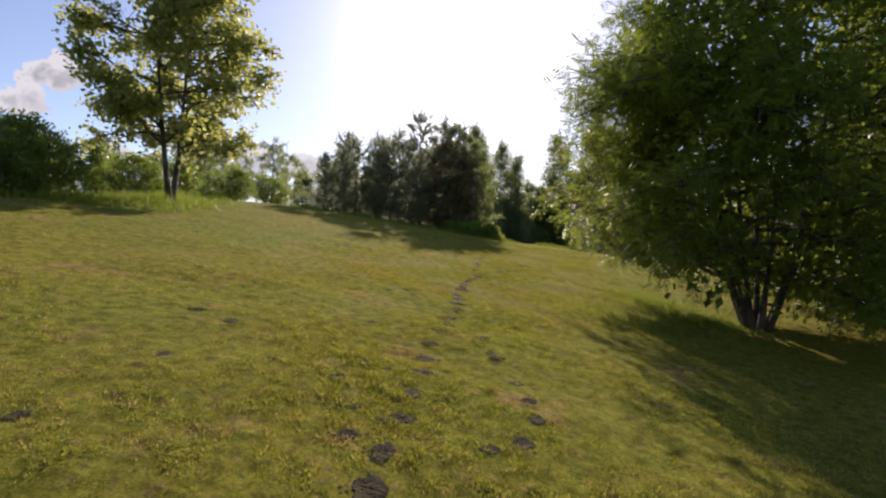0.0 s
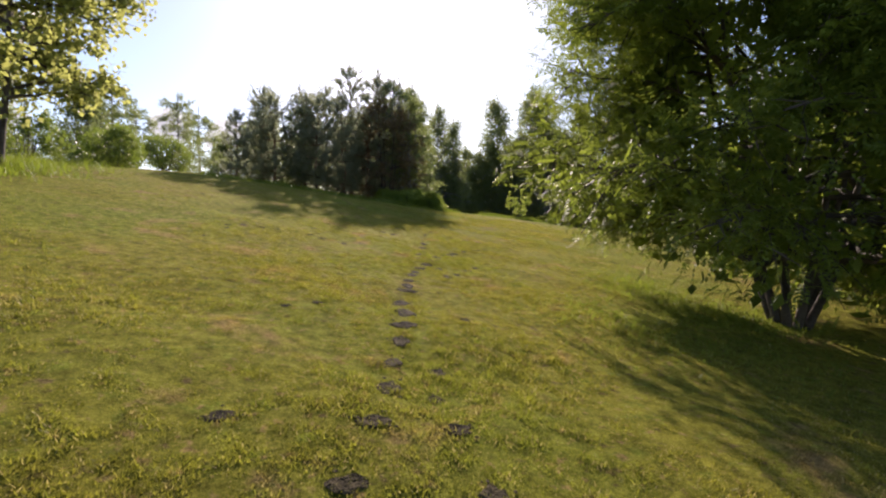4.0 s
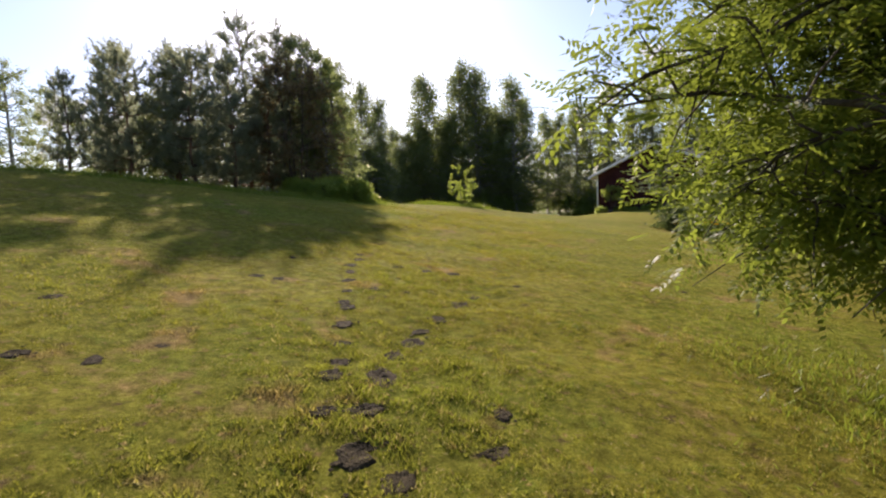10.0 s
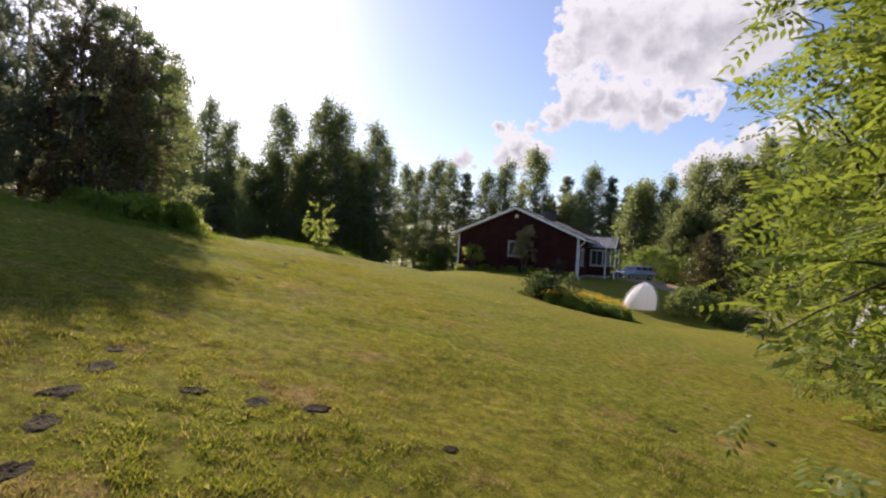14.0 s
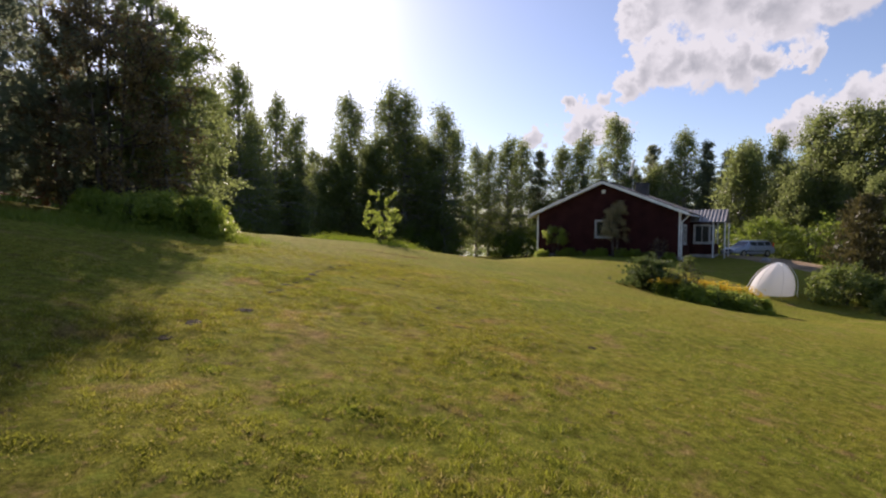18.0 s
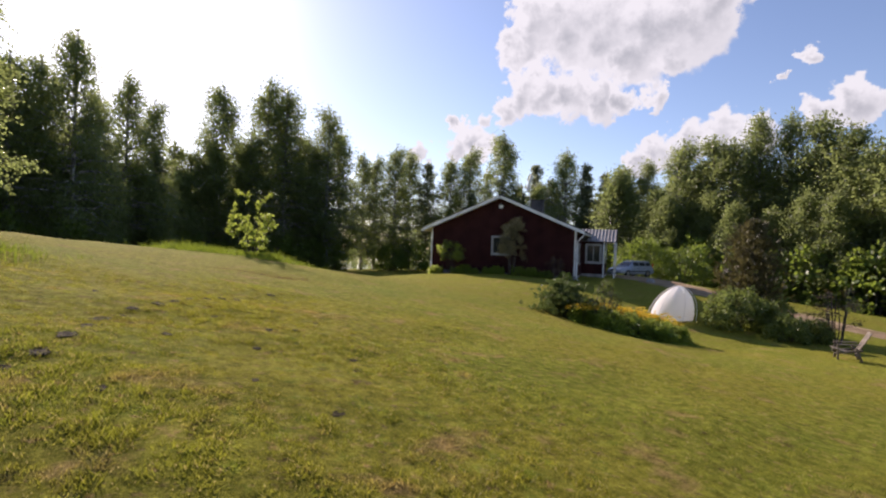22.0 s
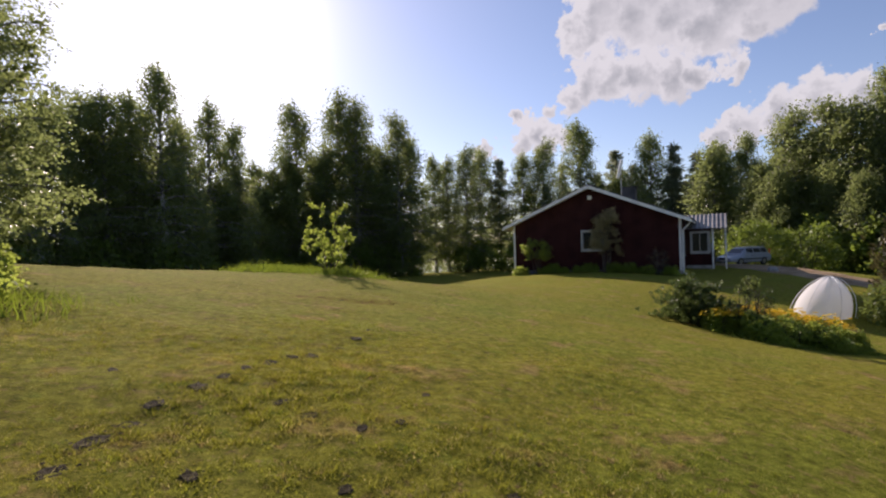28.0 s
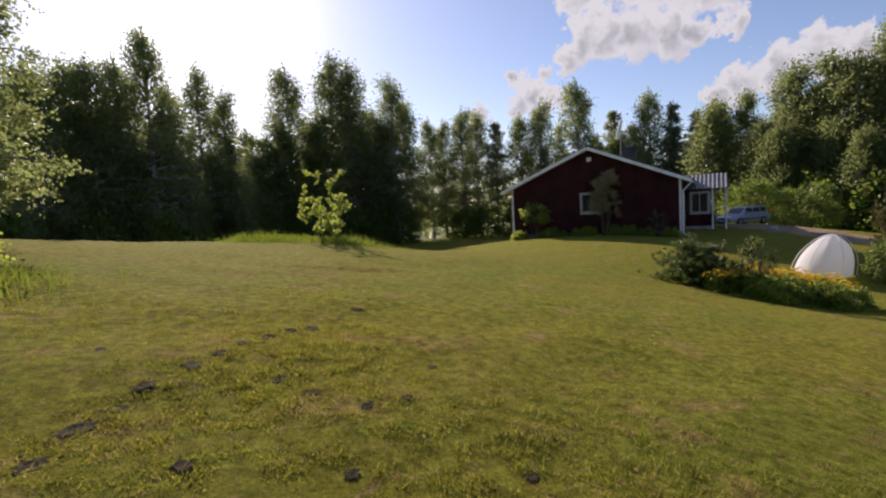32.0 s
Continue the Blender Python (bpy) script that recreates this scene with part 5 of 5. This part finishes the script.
    for z in (0.45, 0.85):
        part("back_rail", box((0.03, 0.6, 0.06), (-0.36 - (z - 0.5) * 0.52, 0, z), 0.004, turn=pose(0, 0, 0, 0, -28, 0)), OLDWOOD, ch)


garden_chair((28.1, 25.5), 112)


# ---- greenhouse tunnel ----
def tunnel():
    g = tagged(new("plastic_tunnel"), "long hooped greenhouse covered in pale plastic film", "greenhouse")
    ax = Vector((-0.855, -0.518, 0))
    ac = Vector((0.518, -0.855, 0))
    g.matrix_basis = Matrix(((ax.x, ac.x, 0, 30.3), (ax.y, ac.y, 0, 22.4), (0, 0, 1, gz(28, 21) - 0.1), (0, 0, 0, 1)))
    L, W, Hh, n, m = 8.4, 4.0, 2.75, 56, 22

    def arch(s, off=0.0):
        e = math.pi * s
        return W / 2 - (W / 2 + off) * math.copysign(abs(math.cos(e)) ** 0.75, math.cos(e)), (Hh + off) * math.sin(e) ** 0.8

    bm = bmesh.new()
    rows = []
    for i in range(n + 1):
        fold = 0.018 * math.sin(i * 2.1) + 0.012 * math.sin(i * 5.3)
        rows.append([bm.verts.new((L * i / n, *arch(j / m, fold * (0.4 + 0.6 * abs(math.cos(math.pi * j / m)))))) for j in range(m + 1)])
    for q, r in zip(rows, rows[1:]):
        for j in range(m):
            bm.faces.new((q[j], q[j + 1], r[j + 1], r[j]))
    film_ob = part("film_cover", bm, FILM, g, "wrinkled pale plastic film")
    for p in film_ob.data.polygons:
        p.use_smooth = True
    for k in range(8):
        bm = bmesh.new()
        pts = [Vector((L * k / 7, *arch(j / 16, -0.04))) for j in range(17)]
        for p, q in zip(pts, pts[1:]):
            rod(p, q, 0.02, n=6, bm=bm)
        part("hoop", bm, METAL, g, "steel hoop")
    for x in (0.02, L - 0.02):
        bm = bmesh.new()
        c = bm.verts.new((x, W / 2, 0))
        vs = [bm.verts.new((x, *arch(j / 16, -0.02))) for j in range(17)]
        for p, q in zip(vs, vs[1:]):
            bm.faces.new((c, p, q))
        bmesh.ops.solidify(bm, geom=bm.faces[:], thickness=0.01)
        part("end_sheet", bm, FILM, g)
    for y in (0.0, W):
        part("base_board", box((L, 0.04, 0.2), (L / 2, y, 0.06), 0.005), OLDWOOD, g)


tunnel()


# ---- estate car ----
def estate_car(at, turn):
    car = tagged(new("estate_car"), "silver-blue estate car parked on the gravel", "car")
    car.matrix_basis = spot(at[0], at[1], turn, 0.94, 0.0)
    W2 = 0.86

    def loft(stations, belt=None):
        """Skin over cross sections: x, half width low, half width high, z low, z high."""
        bm = bmesh.new()
        rings = []
        for x, wl, wh, z0, z1 in stations:
            zm = belt or (z0 + z1) / 2 + 0.05
            zl = min(z0 + 0.18, zm - 0.04)
            rings.append([bm.verts.new((x, s * w, z)) for s, w, z in ((-1, wl * 0.94, z0), (-1, wl, zl), (-1, wl, zm), (-1, wh, z1), (1, wh, z1), (1, wl, zm), (1, wl, zl), (1, wl * 0.94, z0))])
        for q, r in zip(rings, rings[1:]):
            for i in range(8):
                bm.faces.new((q[i], q[(i + 1) % 8], r[(i + 1) % 8], r[i]))
        bm.faces.new(rings[0][::-1]), bm.faces.new(rings[-1])
        bmesh.ops.recalc_face_normals(bm, faces=bm.faces[:])
        bmesh.ops.bevel(bm, geom=bm.edges[:], offset=0.025, segments=2, affect="EDGES", clamp_overlap=True)
        return bm

    part("body", loft([(-2.35, 0.78, 0.7, 0.38, 0.82), (-2.28, 0.83, 0.74, 0.3, 0.9), (-1.2, W2, 0.78, 0.25, 0.95), (0.6, W2, 0.8, 0.25, 0.96), (0.95, W2, 0.76, 0.26, 0.94), (1.9, 0.83, 0.68, 0.28, 0.8), (2.25, 0.76, 0.6, 0.32, 0.68), (2.34, 0.7, 0.56, 0.38, 0.6)]), CARPAINT, car)
    part("cabin", loft([(-2.27, 0.72, 0.58, 0.85, 0.95), (-2.0, 0.74, 0.56, 0.85, 1.4), (-1.2, 0.76, 0.58, 0.85, 1.46), (0.1, 0.76, 0.58, 0.85, 1.45), (0.35, 0.76, 0.57, 0.85, 1.4), (1.1, 0.74, 0.7, 0.85, 0.95)], 0.92), CARPAINT, car)
    for s in (-1, 1):
        tilt = pose(0, 0, 0, 20 * s, 0, 0)
        for x0, x1 in ((-1.9, -1.25), (-1.15, -0.35), (-0.25, 0.5)):
            part("side_window", box((x1 - x0, 0.012, 0.36), ((x0 + x1) / 2, s * 0.685, 1.18), 0.004, turn=tilt), GLASS, car)
        part("mirror", box((0.12, 0.16, 0.11), (0.62, s * 0.93, 1.0), 0.03), CARPAINT, car)
        for x in (-0.75, 0.2):
            part("door_handle", box((0.16, 0.03, 0.03), (x - 0.15, s * (W2 + 0.01), 0.8), 0.008), RUBBER, car)
        part("roof_rail", rod((-1.9, s * 0.52, 1.48), (0.1, s * 0.52, 1.49), 0.018), METAL, car)
        part("headlight", box((0.08, 0.28, 0.13), (2.28, s * 0.52, 0.6), 0.02), LAMPCLEAR, car)
        part("tail_light", box((0.06, 0.12, 0.5), (-2.3, s * 0.7, 0.98), 0.02), LAMPRED, car)
        part("side_trim", box((3.1, 0.02, 0.07), (-0.2, s * (W2 + 0.008), 0.52), 0.006), RUBBER, car)
        for x in (-1.38, 1.42):
            wh = new("wheel")
            wh.parent, wh.matrix_basis = car, Matrix.Translation((x, s * 0.78, 0.31)) @ pose(0, 0, 0, 90, 0, 0)
            part("tyre", rod((0, 0, -0.1), (0, 0, 0.1), 0.31, n=20), RUBBER, wh)
            part("rim", rod((0, 0, -0.11), (0, 0, 0.11), 0.19, n=14), METAL, wh)
    part("windscreen", box((0.012, 1.12, 0.62), (0.74, 0, 1.19), 0.004, turn=pose(0, 0, 0, 0, -58, 0)), GLASS, car)
    part("rear_window", box((0.012, 1.05, 0.42), (-2.16, 0, 1.18), 0.004, turn=pose(0, 0, 0, 0, 30, 0)), GLASS, car)
    part("front_bumper", box((0.14, 1.55, 0.18), (2.33, 0, 0.42), 0.05), CARPAINT, car)
    part("rear_bumper", box((0.14, 1.6, 0.2), (-2.36, 0, 0.48), 0.05), CARPAINT, car)
    part("grille", box((0.04, 0.6, 0.12), (2.34, 0, 0.6), 0.01), RUBBER, car)
    part("number_plate", box((0.01, 0.44, 0.1), (2.41, 0, 0.42), 0.002), WHITE, car)


estate_car((44.6, 44.6), 174)
stone = part("stone", box((0.9, 0.6, 0.4), (0, 0, 0.12), 0.12), PLINTH)
stone.matrix_basis = spot(40.2, 40.2, 30, 1.0, 0.05)
tagged(stone, "pale rounded stone beside the drive", "stone")

# gravel drive
xs = np.linspace(-1, 1, 7)
line = np.array([(44.0, 45.0), (42.5, 41.0), (41.0, 37.5), (39.5, 33.0), (38.5, 27.0), (39.0, 20.0), (41.0, 10.0), (44.0, -5.0)])
tt = np.linspace(0, len(line) - 1, 60)
cl = np.stack([np.interp(tt, np.arange(len(line)), line[:, c]) for c in range(2)], 1)
dr = unit(np.gradient(cl, axis=0))
nr = np.stack([dr[:, 1], -dr[:, 0]], 1)
half = np.interp(tt, [0, 1, 2, 3, 7], [3.2, 3.2, 2.4, 1.8, 1.6]) * (1 + 0.06 * np.sin(tt * 9))
pt = cl[:, None] + nr[:, None] * (xs[None, :, None] * half[:, None, None])
zz = ground_z(pt[..., 0], pt[..., 1]) + 0.07 - 0.09 * np.abs(xs)[None] ** 4
i = np.arange(60 * 7).reshape(60, 7)
road = new("road", mesh_of("road", np.concatenate([pt, zz[..., None]], -1).reshape(-1, 3), np.stack([i[:-1, :-1], i[:-1, 1:], i[1:, 1:], i[1:, :-1]], -1).reshape(-1, 4), GRAVEL, True))
tagged(road, "pale gravel drive past the house", "drive", kind="structure")

# ---- flower bed, juniper and yard shrubs ----
flora = R(120)
jun = plant_thing("juniper", conifer(R(121), 1.05, 1.25, 0.04, 7, 12, 0.14, "pine", 12, 22), BARK, JUNIPERDARK, "low spreading juniper at the end of the flower bed", "juniper", crown="needle_crown", at=(19.7, 32.4))
jun.matrix_basis = spot(20.7, 32.7, 0, 1.0) @ Matrix.Diagonal((1.25, 1.25, 1.15, 1))
twiggy = plant_thing("twiggy_bush", broadleaf(R(122), 1.7, 0.5, 0.05, stems=9, limbs=38, twigs=8, per_twig=10, leaf=0.055, shape=0.7, spread=0.45, fill=0.95, low=0.1, thick=0.5, skirt=0.05), BARK, JUNIPER,
                     "upright olive-green twiggy bush in the flower bed", "bush", stem="stem", at=(20.9, 31.0), size=1.15)
bedplant = plant_thing("bed_plant", broadleaf(R(123), 0.75, 0.6, 0.05, stems=8, limbs=30, twigs=7, per_twig=15, leaf=0.085, shape=0.55, spread=0.4, fill=0.95, low=0.2, twiggy=False, skirt=0.05), BARK, YOUNG,
                       "leafy perennial clump in the flower bed", "perennial", stem="stem", group="bed plants", at=(20.6, 30.6))


def flower_heads(n, rad, height, size, seed):
    r = R(seed)
    p = np.stack([r.normal(0, rad, n), r.normal(0, rad, n), height + r.normal(0, 0.07, n)], 1)
    base = np.repeat(p, 5, 0)
    a = np.tile(np.arange(5) * 2 * np.pi / 5, n) + np.repeat(r.uniform(0, 6.28, n), 5)
    way = unit(np.stack([np.cos(a), np.sin(a), np.full(5 * n, 0.35)], 1))
    return diamonds(base, way, size, size * 0.45, r, 0.8)


fv, ff = flower_heads(110, 0.38, 0.8, 0.085, 5)
petals = mesh_of("flower_heads", fv, ff, YELLOW)
for x, y, s, fl in ((21.4, 30.2, 0.99, 0), (22.2, 29.6, 0.99, 0), (20.3, 31.6, 0.82, 1), (21.2, 31.5, 0.95, 1), (22.0, 30.9, 1.03, 1), (22.9, 30.4, 0.99, 1), (20.9, 32.2, 0.77, 1), (22.2, 31.8, 0.95, 1), (23.2, 31.3, 0.86, 1), (23.0, 32.3, 0.77, 1),
                    (23.6, 30.9, 0.86, 1), (23.1, 29.4, 0.82, 0), (23.5, 30.1, 0.86, 1)):
    o = again(bedplant, x, y, flora.uniform(0, 360), s)
    if fl:
        tagged(part("flower_head", petals, YELLOW, o, "bright yellow flowers"), kind="stuff")
        tagged(o, "leafy perennial clump with yellow flowers in the bed")

# yard shrubs by the drive
yardbush = plant_thing("yard_bush", broadleaf(R(129), 1.9, 1.4, 0.1, stems=8, limbs=50, twigs=9, per_twig=11, leaf=0.15, shape=0.55, spread=0.4, fill=0.95, low=0.2, twiggy=False, skirt=0.1), BARK, JUNIPER,
                       "dark green shrub in the yard by the drive", "bush", stem="stem", group="yard shrubs", at=(30.6, 30.4))
dusk = plant_thing("tall_juniper", conifer(R(130), 5.2, 2.2, 0.2, 24, 9, 0.3, "pine", 7, 9), BARK, DARKCONE, "tall brownish conifer shrub beside the drive", "conifer", crown="needle_crown", at=(33.2, 30.7))
for x, y, tn, s in ((32.1, 29.5, 30, 0.8), (30.4, 28.1, 140, 0.6), (31.8, 27.5, 250, 0.5)):
    again(yardbush, x, y, tn, s * 1.05)
plant_thing("bare_bush", broadleaf(R(131), 2.7, 1.1, 0.4, stems=9, limbs=34, twigs=8, per_twig=2, leaf=0.08, shape=0.9, spread=0.4, fill=0.9), BARK, DRYLEAF, "almost leafless vase-shaped bush by the drive", "bush", stem="stem", at=(32.4, 26.9))
again(bush, 49.5, 46.5, 70, 1.15, "light green bush behind the parked car")
again(bush, 52.0, 43.5, 170, 1.1, "light green bush behind the parked car")


# ---- churned soil along the trail ----
def clod_mesh(seed):
    """A torn footprint: a ragged patch of bare dark soil with a turned-up rim and crumbs."""
    r = R(seed)
    n, k = 18, 5
    bm = bmesh.new()
    mid = bm.verts.new((0, 0, 0.012))
    rings = []
    for j in range(1, k + 1):
        ring = []
        for i in range(n):
            a = 2 * np.pi * i / n
            rad = 0.17 * j / k * (1 + 0.55 * noise.noise((math.cos(a) * 1.9 + seed * 3, math.sin(a) * 1.9, seed * 1.7)) + 0.2 * noise.noise((math.cos(a) * 6, math.sin(a) * 6, seed)))
            h = (0.012, 0.016, 0.03, 0.026, -0.03)[j - 1] + (r.normal(0, 0.009) if j < k else 0) + 0.014 * (math.sin(a) > 0.2) * (j in (3, 4))
            ring.append(bm.verts.new((rad * math.cos(a) * 1.35, rad * math.sin(a) * 0.85, h)))
        rings.append(ring)
    for i in range(n):
        bm.faces.new((mid, rings[0][i], rings[0][(i + 1) % n]))
        for q, w in zip(rings, rings[1:]):
            bm.faces.new((q[i], w[i], w[(i + 1) % n], q[(i + 1) % n]))
    for _ in range(12):
        a, d = r.uniform(0, 6.28), r.uniform(0.06, 0.3)
        bmesh.ops.create_icosphere(bm, subdivisions=1, radius=r.uniform(0.01, 0.03), matrix=Matrix.Translation((d * math.cos(a), d * math.sin(a) * 0.8, 0.022)) @ Matrix.Diagonal((1.3, 1, 0.7, 1)))
    me = bpy.data.meshes.new("soil_clod")
    bm.to_mesh(me)
    bm.free()
    me.materials.append(SOIL)
    return me


CLODS = [clod_mesh(s) for s in range(7)]
# the deep prints of the trail, its branch to the grove, and the fainter line beside it
MAIN_TRAIL = [(-0.35, 2.5), (-0.32, 2.92), (-0.27, 3.42), (-0.2, 3.96), (-0.15, 4.5), (-0.14, 5.02), (-0.08, 5.56), (0.03, 6.14), (0.12, 6.7), (0.17, 7.25), (0.25, 7.75), (0.33, 8.25), (0.36, 8.77), (0.34, 9.28), (0.44, 9.9), (0.47, 10.22), (0.52, 10.6), (0.6, 11.09), (0.66, 11.37), (0.78, 11.73),
              (0.95, 12.2), (1.06, 12.61), (1.22, 13.1), (1.4, 13.54), (1.62, 13.9), (1.77, 14.2), (2.03, 14.5), (2.44, 15.1)]
BRANCH = [(0.82, 12.61), (0.88, 13.1), (0.93, 13.36), (1.0, 13.77), (1.07, 14.27), (1.15, 14.76), (1.21, 15.41), (1.28, 15.95), (1.35, 16.43), (1.4, 16.84), (1.55, 17.34), (1.62, 17.76), (0.44, 6.6), (0.51, 7.16), (0.51, 6.13), (0.59, 5.52), (0.63, 5.34), (0.74, 4.68), (0.77, 4.22), (0.76, 3.81), (0.58, 3.37), (0.35, 3.18),
          (2.09, 16.93), (2.48, 16.81), (2.87, 16.7), (1.13, 14.94), (1.12, 11.94), (1.42, 11.68), (1.19, 11.26), (1.71, 12.16), (1.91, 12.58)]
FAR_TRAIL = [(3.04, 21.29), (3.22, 21.74), (3.7, 22.46), (4.08, 23.51), (4.22, 23.72), (4.35, 24.09), (4.52, 24.37), (4.73, 24.68), (4.9, 25.2), (5.05, 25.7), (5.19, 26.09), (5.35, 26.33), (5.5, 26.6), (5.79, 26.93), (6.02, 27.16), (6.22, 27.43), (6.48, 27.64), (6.72, 27.91), (6.98, 28.03), (7.4, 28.4), (7.8, 28.9), (8.26, 29.56)]
SIDE = [(-2.7, 13.0), (-2.5, 13.3), (-2.2, 13.5), (-1.9, 13.5), (-1.27, 13.46), (-1.02, 13.4), (-0.6, 13.4), (-0.25, 13.65), (-2.7, 11.7), (-4.6, 17.4), (-1.3, 14.6), (-3.44, 7.17), (-2.47, 5.11), (-2.06, 4.95), (-5.3, 10.8), (-2.6, 12.6), (-2.15, 2.57), (-0.58, 3.52), (-0.81, 3.98), (-0.45, 4.41), (-0.66, 4.48), (-0.8, 6.07), (-0.55, 3.07),
        (-2.07, 3.77), (-1.37, 4.08), (-0.84, 8.35), (-0.56, 8.56), (1.03, 8.76), (7.76, 15.87), (8.19, 16.83), (6.64, 16.36), (3.56, 16.0), (1.52, 15.48), (1.9, 15.45), (2.38, 15.0), (2.77, 15.5), (0.59, 17.05), (0.2, 15.89), (0.45, 15.83)]
LATE = [(9.0, 33.2), (9.4, 33.0), (8.6, 33.3), (5.19, 27.44), (7.1, 25.95), (6.78, 25.91), (6.5, 26.24), (6.36, 26.56), (7.64, 26.57), (5.66, 25.48), (6.42, 25.19), (7.32, 24.86), (7.14, 24.43), (5.06, 23.97), (6.08, 24.12), (6.47, 23.45), (7.9, 21.7), (7.0, 21.9), (5.74, 22.3)]
bare = np.zeros((480, 900), bool)
trail = R(140)
for rows, lo, hi in ((MAIN_TRAIL, 0.36, 0.6), (BRANCH, 0.3, 0.46), (FAR_TRAIL, 0.26, 0.4), (SIDE, 0.18, 0.36), (LATE, 0.14, 0.28)):
    for x, y in rows:
        o = tagged(new("soil_clod", CLODS[int(trail.integers(0, 7))]), "dark torn footprint of soil in the lawn", "soil", group="torn footprints")
        dx, dy = (gz(x + 0.2, y) - gz(x - 0.2, y)) / 0.4, (gz(x, y + 0.2) - gz(x, y - 0.2)) / 0.4
        size = trail.uniform(lo, hi)
        o.matrix_basis = Matrix.Translation((x, y, gz(x, y) + 0.004 + lie(x, y))) @ Vector((-dx, -dy, 1)).to_track_quat("Z", "Y").to_matrix().to_4x4() @ pose(0, 0, 0, 0, 0, trail.uniform(-45, 25)) @ Matrix.Diagonal((size * 1.3, size * 1.3, size * 0.38, 1))
        # no blade grows on the bare soil
        ii, jj = np.mgrid[0:480, 0:900][:, int((x + 6) / 0.04) - 7 : int((x + 6) / 0.04) + 8, int(y / 0.04) - 5 : int(y / 0.04) + 6]
        bare[ii, jj] |= ((ii * 0.04 - 6 - x) / 1.35) ** 2 + ((jj * 0.04 - y) / 0.85) ** 2 < (0.14 * size) ** 2


# ---- grass ----
def blades(n, centre, spread_x, spread_y, tall, wide, seed, name, label, mat, clump=0.0):
    """Single bent blades scattered about a line of points, on the ground."""
    r = R(seed)
    c = np.array(centre, float)
    s = r.uniform(0, len(c) - 1, n)
    x = np.interp(s, np.arange(len(c)), c[:, 0]) + r.normal(0, spread_x, n)
    y = np.interp(s, np.arange(len(c)), c[:, 1]) + r.normal(0, spread_y, n)
    if clump:
        k = r.integers(0, n // 12, n)
        far = r.normal(0, clump * 0.45, (n, 2))
        loose = r.random(n) < 0.7
        x, y = np.where(loose, x, x[k] + far[:, 0]), np.where(loose, y, y[k] + far[:, 1])
    ok = ~bare[np.clip(((x + 6) / 0.04).astype(int), 0, 479), np.clip((y / 0.04).astype(int), 0, 899)]
    x, y, n = x[ok], y[ok], int(ok.sum())
    z = ground_z(x, y)
    z = z + np.array([lie(a, b) for a, b in zip(x, y)]) - 0.008
    h = tall * r.uniform(0.45, 1.2, n) * (0.8 + 0.4 * np.sin(x * 1.7 + np.sin(y * 1.3)) * np.sin(y * 1.1))
    if clump:
        h = h * np.clip(0.9 + 0.9 * np.array([noise.noise((a * 5.5, b * 5.5, 9)) for a, b in zip(x, y)]), 0.3, 2.0)
    a = r.uniform(0, 2 * np.pi, n)
    w = wide * r.uniform(0.7, 1.3, n)
    lean = r.normal(0, 0.55, (n, 2)) * h[:, None]
    p = np.stack([x, y, z], 1)
    d = np.stack([np.cos(a) * w, np.sin(a) * w, 0 * a], 1)
    v = np.stack([p - d, p + d, p + np.stack([lean[:, 0], lean[:, 1], h], 1)], 1).reshape(-1, 3)
    return tagged(new(name, mesh_of(name, v, np.arange(3 * n).reshape(n, 3), mat)), label, "grass", kind="stuff")


WALK = [(0.0, 1.5), (0.1, 4.0), (0.2, 7.0), (0.6, 10.5), (1.6, 14.0), (3.4, 18.0), (5.0, 22.0), (6.2, 25.5), (7.4, 29.0)]
blades(760000, WALK, 2.2, 1.2, 0.036, 0.0044, 150, "grass", "short mown grass blades with straw", BLADE, 0.08)
blades(240000, WALK, 5.0, 2.5, 0.036, 0.0055, 151, "grass", "mown grass on the slope", BLADE, 0.25)
blades(12000, [(3.4, 9.0), (4.6, 9.8), (6.0, 11.5), (5.2, 13.0)], 0.8, 0.9, 0.1, 0.006, 152, "long_grass", "longer grass under the rowan", LUSH, 0.2)
blades(26000, MAIN_TRAIL, 0.2, 0.2, 0.016, 0.004, 157, "dry_grass", "dry straw-brown thatch round the torn footprints", THATCH, 0.12)
blades(20000, FAR_TRAIL, 0.18, 0.18, 0.016, 0.004, 158, "dry_grass", "dry straw-brown thatch round the torn footprints", THATCH, 0.15)
blades(9000, [(8.4, 33.3), (9.6, 33.1)], 0.4, 0.25, 0.03, 0.006, 159, "dry_grass", "patch of dry straw on the lawn", THATCH, 0.15)
blades(14000, [(3.6, 14.5), (4.4, 16.0), (3.2, 17.2), (2.6, 15.6), (1.6, 11.2), (1.2, 9.4)], 0.35, 0.35, 0.018, 0.004, 160, "dry_grass", "worn dry thatch in the mown lawn", THATCH, 0.2)
blades(9000, [(-10.5, 12.2), (-9.0, 15.5), (-11.0, 19.5), (-12.0, 23.5)], 1.0, 1.0, 0.35, 0.012, 153, "long_grass", "long grass at the foot of the bushes", LUSH, 0.3)
blades(9000, [(-7.5, 28.0), (-3.0, 28.4), (1.0, 28.8), (3.6, 30.8)], 0.7, 0.5, 0.22, 0.01, 154, "long_grass", "long grass at the grove edge", LUSH, 0.3)
blades(7000, [(8.8, 42.0), (10.8, 42.3), (12.6, 42.0)], 0.8, 0.7, 0.32, 0.014, 155, "long_grass", "long grass on the mound of the fruit tree", LUSH, 0.3)
blades(5000, [(20.2, 30.8), (22.0, 29.4), (23.4, 29.0)], 0.25, 0.25, 0.16, 0.012, 156, "long_grass", "grass fringe round the flower bed", LUSH, 0.2)
